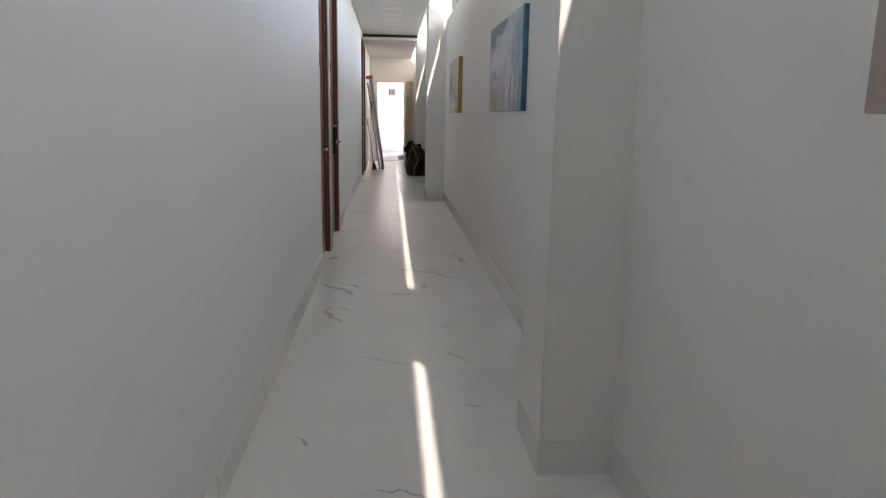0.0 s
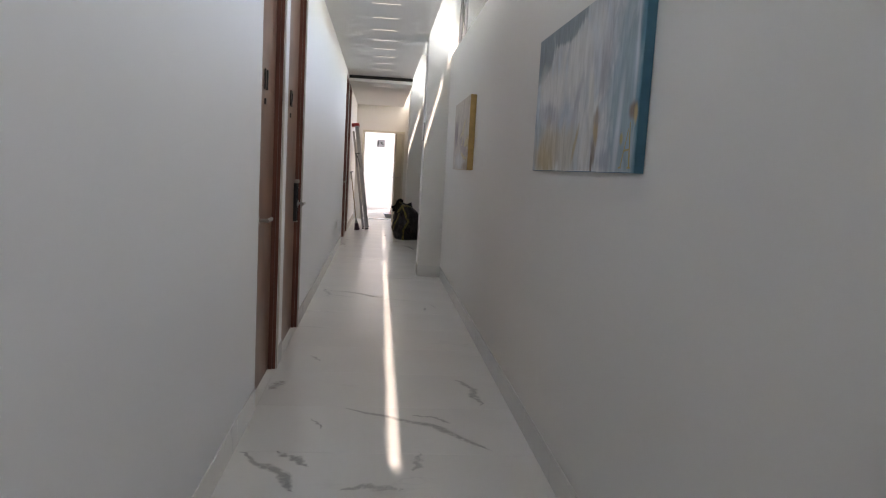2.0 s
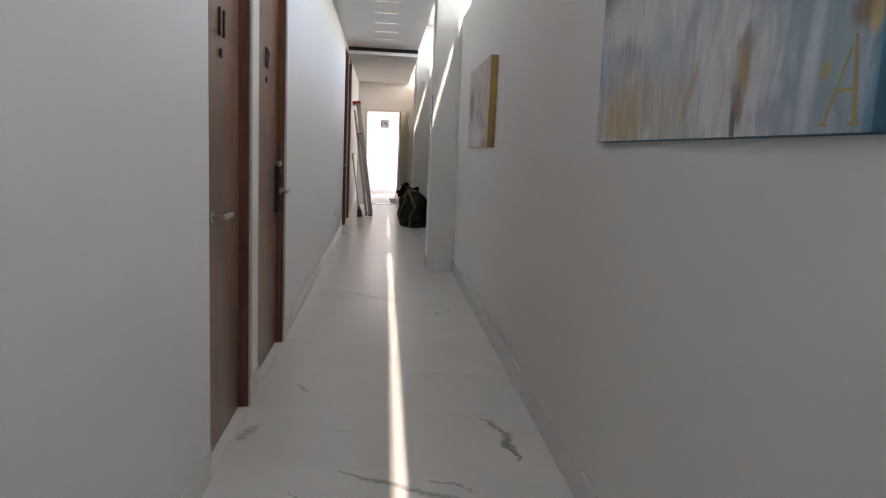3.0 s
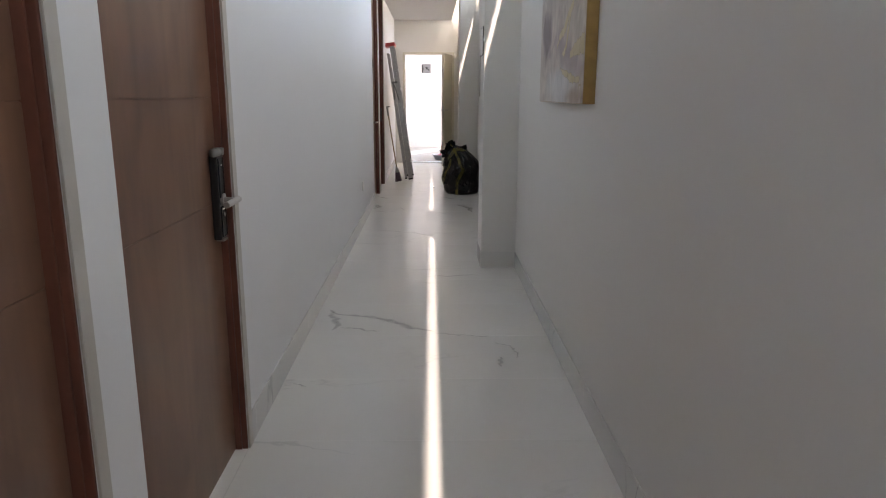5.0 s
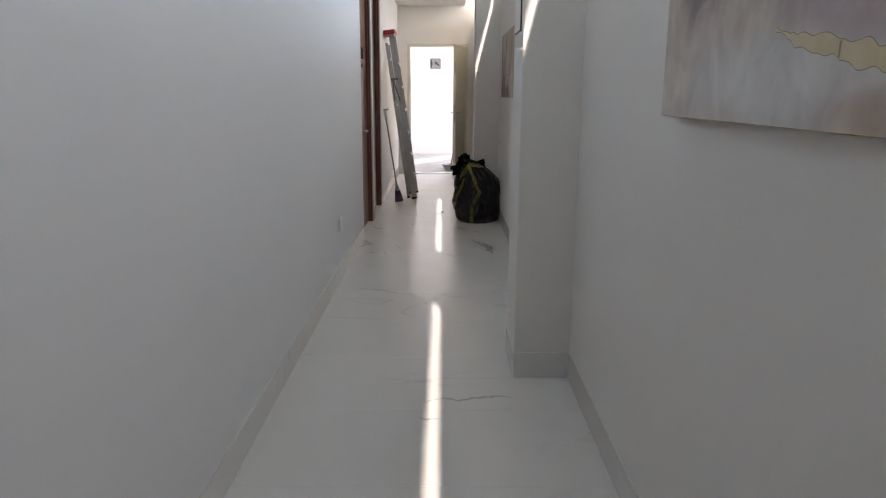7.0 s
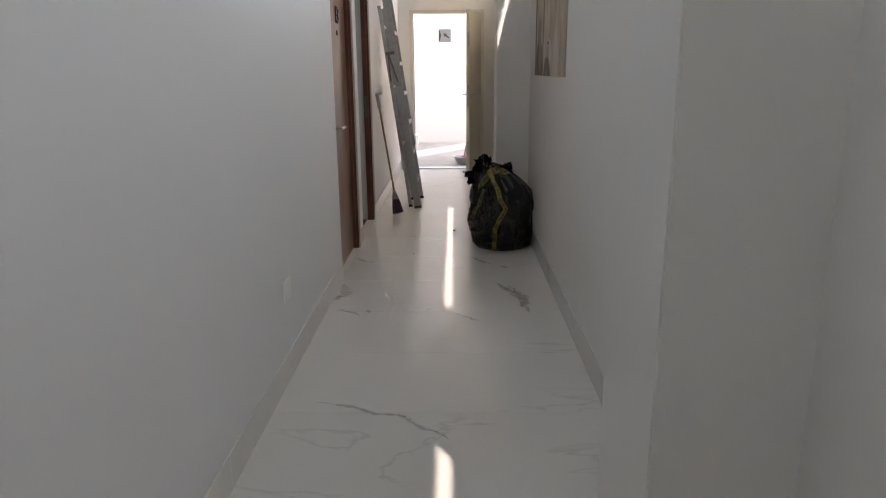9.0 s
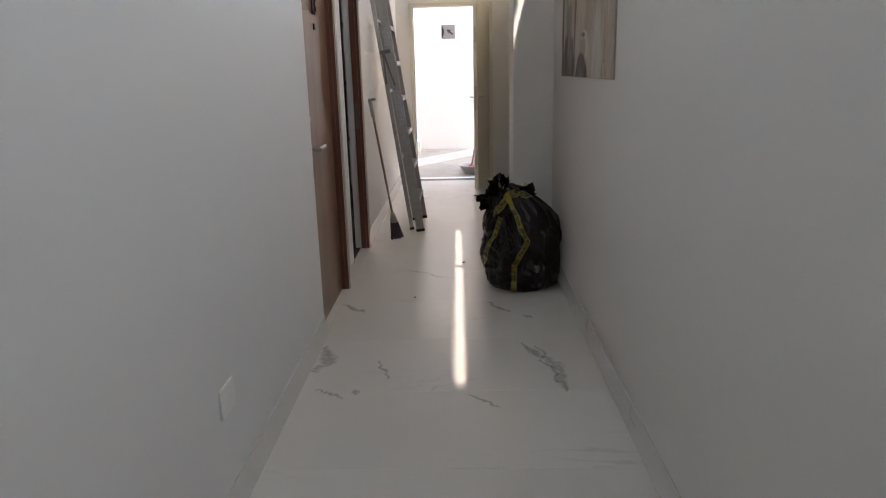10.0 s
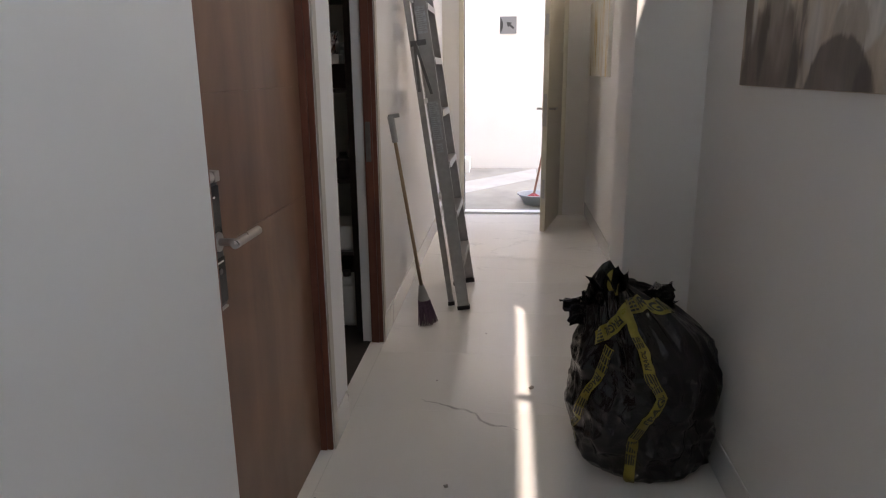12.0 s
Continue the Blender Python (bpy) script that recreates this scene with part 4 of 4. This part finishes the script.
BLUSH = brushed("blush_wash", [(0.3, (0.46, 0.38, 0.355)), (0.5, (0.6, 0.54, 0.49)), (0.62, (0.52, 0.45, 0.41)), (0.78, (0.63, 0.58, 0.53))], 2.2, (1, 2, 1.4), 9.0,
                [(8.55, 1.62, 0.16, 0.10, 0.4, 0.4, (0.3, 0.24, 0.25)), (8.1, 1.52, 0.3, 0.06, 0.3, 0.6, (0.42, 0.35, 0.36)), (7.85, 1.44, 0.22, 0.04, 0.1, 0.6, (0.46, 0.38, 0.39)), (8.2, 1.36, 0.3, 0.07, 0.0, 0.6, (0.62, 0.61, 0.61)), (7.8, 1.31, 0.16, 0.03, 0, 0.6, (0.46, 0.35, 0.29))], (1, 9, 8))
p2 = canvas(7.655, 8.75, "blush and grey abstract canvas with gold leaf", BLUSH, OLDGOLD, 0.05, 1.284)
XF = XR - 0.0525
CRACK = painted("leaf_shadow_line", [(0.3, (0.25, 0.18, 0.12)), (0.7, (0.36, 0.28, 0.2))], 9, (1, 1, 1), 6.0)


def torn_leaf(parent, spine, seed):
    """A strip of leaf along (y, z, half-width) points, with a torn rim, a brown outline and cracks across."""
    def edge(u, side, grow, rough):
        f = min(u * (len(spine) - 1), len(spine) - 1.001)
        k = int(f)
        y, z, w = (a + (b - a) * (f - k) for a, b in zip(spine[k], spine[k + 1]))
        d = Vector((spine[k + 1][0] - spine[k][0], spine[k + 1][1] - spine[k][1])).normalized()
        w = max(0.0, w * 0.72 + grow + rough * noise.noise(Vector((u * 16, side * 5, seed))) + rough * 0.6 * noise.noise(Vector((u * 24, side * 5, seed))))
        return y - d.y * side * w, z + d.x * side * w
    for name, grow, lift, m in (("leaf_outline", 0.0014, 0.0, CRACK), ("gold_leaf", 0.0, 0.0004, LEAFGOLD)):
        bm, prev = bmesh.new(), None
        for k in range(61):
            cur = [bm.verts.new((XF - lift, *edge(k / 60, sd, grow, 0.008))) for sd in (-1, 1)]
            if prev:
                bm.faces.new((prev[0], cur[0], cur[1], prev[1]))
            prev = cur
        part(name, bm, m, parent)
    for k in range(2):
        bm = bmesh.new()
        u = (0.38, 0.76)[k] + 0.06 * math.sin(seed + k)
        q = [edge(u, -1, -0.002, 0.005), edge(u + 0.012, -1, -0.002, 0.005), edge(u + 0.016, 1, -0.002, 0.005), edge(u + 0.006, 1, -0.002, 0.005)]
        bm.faces.new([bm.verts.new((XF - 0.0008, *c)) for c in q])
        part("crack", bm, CRACK, parent)


torn_leaf(p2, [(8.165, 1.445, 0.003), (8.09, 1.425, 0.013), (7.98, 1.402, 0.02), (7.88, 1.387, 0.021), (7.78, 1.382, 0.016), (7.73, 1.383, 0.011)], 2.5)
torn_leaf(p2, [(7.94, 1.49, 0.014), (7.86, 1.50, 0.028), (7.76, 1.515, 0.045), (7.66, 1.52, 0.055)], 4.5)
torn_leaf(p2, [(8.13, 1.50, 0.008), (8.08, 1.505, 0.022), (8.03, 1.54, 0.018), (8.0, 1.60, 0.02), (7.96, 1.66, 0.012)], 7.5)
torn_leaf(p2, [(8.26, 1.54, 0.006), (8.2, 1.58, 0.02), (8.1, 1.60, 0.024), (8.0, 1.66, 0.03), (7.9, 1.70, 0.02)], 9.5)
gold_letter(p2, 7.715, 1.372, 0.12, painted("faded_gold_stroke", [(0.3, (0.45, 0.36, 0.22)), (0.7, (0.5, 0.42, 0.3))], 8, (1, 1, 1), 1.0), XF - 0.0008)

UMBER = painted("umber_edge", [(0.3, (0.4, 0.33, 0.26)), (0.7, (0.48, 0.41, 0.33))], 3, (1, 1, 1), 3.0)
STONE = brushed("taupe_wash", [(0.3, (0.38, 0.3, 0.235)), (0.48, (0.5, 0.41, 0.33)), (0.6, (0.56, 0.48, 0.4)), (0.78, (0.45, 0.37, 0.3))], 1.6, (1, 2.5, 0.9), 12.0,
                [(13.96, 1.34, 0.23, 0.20, 0.0, 0.22, (0.16, 0.128, 0.114)), (13.95, 1.56, 0.10, 0.16, 0.0, 0.3, (0.31, 0.26, 0.22)), (14.15, 1.66, 0.045, 0.34, 0.0, 0.35, (0.15, 0.12, 0.105)), (14.1, 1.60, 0.022, 0.16, 0.0, 0.4, (0.5, 0.46, 0.42)),
                 (14.02, 1.42, 0.03, 0.12, 0.15, 0.4, (0.1, 0.08, 0.07)), (13.88, 1.40, 0.06, 0.07, 0.0, 0.5, (0.27, 0.22, 0.19)), (13.74, 1.62, 0.025, 0.26, 0.06, 0.35, (0.17, 0.138, 0.12)), (13.78, 1.345, 0.035, 0.07, 0.0, 0.4, (0.11, 0.09, 0.08)),
                 (13.68, 1.42, 0.035, 0.09, 0.1, 0.4, (0.54, 0.5, 0.46)), (13.47, 1.445, 0.11, 0.08, 0.0, 0.1, (0.6, 0.56, 0.51)), (13.505, 1.42, 0.085, 0.075, 0.0, 0.14, (0.4, 0.335, 0.275)), (13.5, 1.50, 0.05, 0.013, 0.0, 0.3, (0.15, 0.12, 0.105)),
                 (13.535, 1.27, 0.17, 0.145, 0.0, 0.05, (0.135, 0.11, 0.1)), (13.42, 1.31, 0.035, 0.055, 0.0, 0.4, (0.085, 0.07, 0.065)), (13.55, 1.31, 0.06, 0.03, 0.2, 0.5, (0.2, 0.17, 0.155)),
                 (13.2, 1.72, 0.04, 0.22, 0.1, 0.6, (0.35, 0.3, 0.26)), (13.15, 1.42, 0.10, 0.16, 0.0, 0.7, (0.55, 0.52, 0.48)), (12.83, 1.5, 0.06, 0.4, 0.0, 0.7, (0.44, 0.37, 0.31))])
p3 = canvas(12.80, 14.19, "taupe abstract canvas with dark arch shapes", STONE, UMBER, 0.008)
gold_letter(p3, 12.988, 1.388, 0.15, mat("dull_gold_paint", (0.26, 0.17, 0.06), 0.45, 0.2, 0.15, 40), XR - 0.0105)
STREAK = painted("yellow_streaks", [(0.3, (0.42, 0.34, 0.22)), (0.42, (0.7, 0.68, 0.62)), (0.52, (0.72, 0.7, 0.64)), (0.58, (0.6, 0.42, 0.14)), (0.64, (0.74, 0.71, 0.66)), (0.74, (0.4, 0.33, 0.24))], 2.0, (3.2, 3.2, 0.5), 15.0, 0.4)
canvas(17.10, 18.28, "white and yellow streaked abstract canvas", STREAK, STREAK, 0.03)
BEIGE = painted("beige_wash", [(0.3, (0.34, 0.275, 0.235)), (0.7, (0.42, 0.35, 0.3))], 2, (1, 1.5, 0.6), 2.0)
canvas(-0.30, 0.957, "beige and taupe abstract canvas", BEIGE, BEIGE, 0.04, 1.28)

# ---- small fixtures ----
so = thing("socket", (XL, 11.82, 0.41), "white power socket on the wall near the floor", "socket")
part("plate", boxes(((0.0, -0.058, -0.046), (0.009, 0.058, 0.046)), bevel=0.003), WHITEP, so)
for y in (-0.022, 0.022):
    bm = bmesh.new()
    add_tube(bm, (0.0092, y, 0), (0.0098, y, 0), 0.016, segs=18)
    part("outlet", bm, WHITEP, so, "recessed outlet face")
np_ = thing("room_plate", (XP, 10.24, 1.70), "thin dark-edged notice plate on the pier", "sign")
part("back", boxes(((-0.006, -0.12, -0.095), (0.0, 0.12, 0.11)), bevel=0.001), DARKSTEEL, np_)
part("face", boxes(((-0.008, -0.112, -0.088), (-0.0062, 0.112, 0.103))), WHITEP, np_, "white face")

# ---- tiles, veins and skirting ----
PITCH = 0.5935
skin_cache = {}


def tile_mesh(w, d, t, material, name):
    key = (round(w, 4), round(d, 4), name)
    if key not in skin_cache:
        bm = boxes(((0, 0, -t), (w, d, 0)))
        bmesh.ops.bevel(bm, geom=[e for e in bm.edges if all(v.co.z > -1e-6 for v in e.verts)], offset=0.0004, segments=1, affect="EDGES")
        me = bpy.data.meshes.new(name)
        bm.to_mesh(me)
        bm.free()
        me.materials.append(material)
        skin_cache[key] = me
    return skin_cache[key]


y = 13.852 - 33 * PITCH
while y < Y1:
    d = min(PITCH, Y1 - y) - 0.0012
    for x0, x1 in ((XL, XR),):
        ob = new("tile", tile_mesh(x1 - x0 - 0.0012, d, 0.002, TILE, "tile"))
        ob.location, ob.parent = (x0 + 0.0006, y + 0.0006, 0), floor
    y += PITCH
for a, b, n in DOORS + [(*OPEN4, "")]:
    ob = new("tile", tile_mesh(0.1085, b - a - 0.002, 0.002, TILE, "tile"))
    ob.location, ob.parent = (XL - 0.109, a + 0.001, 0), floor

VEINMAT = mat("vein_grey", (0.41, 0.405, 0.4), 0.2, 0, 0.3, 28)
nt = VEINMAT.node_tree
uv, sp, gr, tr, mx = (nt.nodes.new(k) for k in ("ShaderNodeUVMap", "ShaderNodeSeparateXYZ", "ShaderNodeTexNoise", "ShaderNodeBsdfTransparent", "ShaderNodeMixShader"))
tc = nt.nodes.new("ShaderNodeTexCoord")
gr.inputs["Scale"].default_value, gr.inputs["Detail"].default_value = 34, 5
nt.links.new(tc.outputs["Object"], gr.inputs["Vector"])
nt.links.new(uv.outputs[0], sp.inputs[0])
body = math_node(nt, "SUBTRACT", 1.0, math_node(nt, "ABSOLUTE", math_node(nt, "SUBTRACT", math_node(nt, "MULTIPLY", sp.outputs[0], 2.0), 1.0)))
grain = math_node(nt, "SUBTRACT", math_node(nt, "MULTIPLY", gr.outputs[0], 2.6), 0.72)
veil = math_node(nt, "MINIMUM", math_node(nt, "MAXIMUM", math_node(nt, "MULTIPLY", math_node(nt, "POWER", body, 0.8), grain), 0.0), 0.44)
nt.links.new(veil, mx.inputs[0])
nt.links.new(tr.outputs[0], mx.inputs[1])
nt.links.new(nt.nodes["Principled BSDF"].outputs[0], mx.inputs[2])
nt.links.new(mx.outputs[0], nt.nodes["Material Output"].inputs[0])
# start x, y; end x, y; widest (mm); bow
VEINS = [(0.115, 5.524, 0.83, 5.0, 24, 0.06), (0.742, 6.058, 0.833, 5.585, 24, 0.05), (-0.29, 4.964, -0.033, 4.573, 22, 0.0), (-0.148, 4.969, 0.009, 4.80, 18, 0.01), (-0.23, 4.32, -0.07, 3.94, 20, -0.03),
         (0.14, 4.595, 0.40, 4.60, 26, 0.03), (-0.295, 8.985, -0.19, 8.60, 26, 0.02), (-0.27, 8.93, 0.372, 8.548, 20, 0.045), (0.31, 9.77, 0.73, 9.82, 10, 0.02), (-0.19, 11.56, 0.39, 11.25, 11, 0.05),
         (0.689, 13.209, 0.826, 12.633, 26, 0.05), (-0.31, 13.19, -0.30, 12.86, 40, 0.02), (-0.026, 13.0, 0.029, 12.77, 9, 0.015), (0.385, 12.64, 0.53, 12.5, 9, 0.01), (-0.335, 13.828, -0.189, 13.665, 20, 0.0)]
DASHES = [(-0.15, 2.45, -0.10, 2.36, 7, 0.0), (0.16, 2.05, 0.34, 1.98, 7, 0.01), (-0.22, 4.36, -0.02, 4.18, 7, 0.02), (-0.157, 6.496, -0.091, 6.37, 12, 0.01), (-0.322, 5.787, -0.233, 5.947, 30, 0.02),
          (0.709, 8.419, 0.803, 8.168, 7, 0.03), (0.72, 8.19, 0.70, 8.06, 12, 0.0), (-0.29, 7.87, -0.22, 7.83, 6, 0.0), (-0.28, 12.69, -0.13, 12.60, 11, 0.01), (0.526, 13.818, 0.655, 13.635, 13, 0.0), (-0.08, 14.54, 0.34, 14.28, 8, 0.03),
          (0.50, 3.46, 0.61, 3.24, 8, 0.01), (0.55, 2.73, 0.63, 2.69, 6, 0.0), (0.0, 3.36, 0.32, 3.20, 6, 0.02), (-0.176, 8.651, 0.064, 8.572, 9, 0.01), (0.70, 13.15, 0.815, 12.72, 9, 0.03), (0.469, 5.436, 0.665, 5.327, 10, 0.01),
          (0.473, 4.974, 0.45, 4.77, 16, 0.01), (0.711, 13.592, 0.774, 13.549, 14, 0.0), (-0.102, 12.692, -0.084, 12.638, 18, 0.0), (0.372, 8.548, 0.70, 8.50, 6, 0.01), (-0.05, 5.36, 0.02, 5.22, 7, 0.01), (0.30, 9.62, 0.40, 9.60, 6, 0.0)]
rnd = random.Random(7)
for x0, y0, x1, y1, w, bow in VEINS + DASHES:
    bm = bmesh.new()
    a, b = Vector((x0, y0)), Vector((x1, y1))
    n = Vector((-(b - a).y, (b - a).x)).normalized()
    prev, steps, seed = None, 44, rnd.uniform(0, 90)
    across = bm.loops.layers.uv.new("across")
    for k in range(steps + 1):
        u = k / steps
        m = a.lerp(b, u) + n * (bow * math.sin(math.pi * u) + min(0.05, 0.13 * (b - a).length) * noise.noise(Vector((u * 4, seed, 0))) + min(0.012, 0.035 * (b - a).length) * noise.noise(Vector((u * 17, seed, 3))))
        h = w * 0.0019 * math.sin(math.pi * min(1, u * 1.02)) ** 0.6 * (0.35 + 0.9 * abs(noise.noise(Vector((u * 7, seed, 9)))) + 0.25 * u)
        cur = [bm.verts.new((m.x + n.x * s * h, m.y + n.y * s * h, 0.0003)) for s in (-1, 1)]
        if prev:
            f = bm.faces.new((prev[0], cur[0], cur[1], prev[1]))
            for lp, s in zip(f.loops, (0, 0, 1, 1)):
                lp[across].uv = (s, u)
        prev = cur
    bmesh.ops.recalc_face_normals(bm, faces=bm.faces)
    part("vein", bm, VEINMAT, floor, "grey marble vein")

HS, TS = 0.128, 0.005
runs = []
y = Y0 - 2.6
for a, b in cuts + [(Y1, None)]:
    runs.append((y, a))
    y = (b or 0) + 0.043
sk = thing("baseboard", (0, 0, 0), "low marble-look tile skirting along the walls", "baseboard", kind="structure")


def skirt_piece(lo, hi):
    part("skirting_tile", boxes((lo, hi), bevel=0.001), SKIRT, sk)


for y0, y1 in runs:
    y = y0
    while y1 - y > 0.02:
        e = min(y1, (math.floor((y - 0.26) / 1.187 + 1e-4) + 1) * 1.187 + 0.26)
        skirt_piece((XL + 0.0005, y + 0.0006, 0.0006), (XL + TS, e - 0.0006, HS))
        y = e
for i in range(0, len(EDGES), 2):
    y, y1 = EDGES[i], EDGES[i + 1]
    while y1 - y > 0.02:
        e = min(y1, (math.floor((y - 0.45) / 1.187 + 1e-4) + 1) * 1.187 + 0.45)
        skirt_piece((XR - TS, y + 0.0006, 0.0006), (XR - 0.0005, e - 0.0006, HS))
        y = e
for a, b in PIERS:
    skirt_piece((XP - TS, a - TS, 0.0006), (XP - 0.0005, b + TS, HS))
    skirt_piece((XP, a - TS, 0.0006), (XR - TS - 0.001, a - 0.0005, HS))
    skirt_piece((XP, b + 0.0005, 0.0006), (XR - TS - 0.001, b + TS, HS))

# grit on the floor
GRIT = mat("floor_grit", (0.27, 0.25, 0.23), 0.9, 0, 0.3, 60)
rnd = random.Random(11)
for x, y, r in ((0.093, 13.917, 0.008), (0.398, 14.671, 0.012), (-0.02, 14.72, 0.004), (0.18, 15.3, 0.004)):
    bm = bmesh.new()
    bmesh.ops.create_icosphere(bm, subdivisions=2, radius=r)
    for v in bm.verts:
        v.co = Vector((v.co.x, v.co.y, max(v.co.z * 0.6, -r * 0.45) + r * 0.45)) * (1 + 0.25 * rnd.uniform(-1, 1))
        v.co.z = max(v.co.z, 0.0)
    p = tagged(part("crumb", bm, GRIT), "small dark crumb of dirt on the floor tiles", "debris", "crumbs on the floor")
    p.location = (x, y, 0.0004)
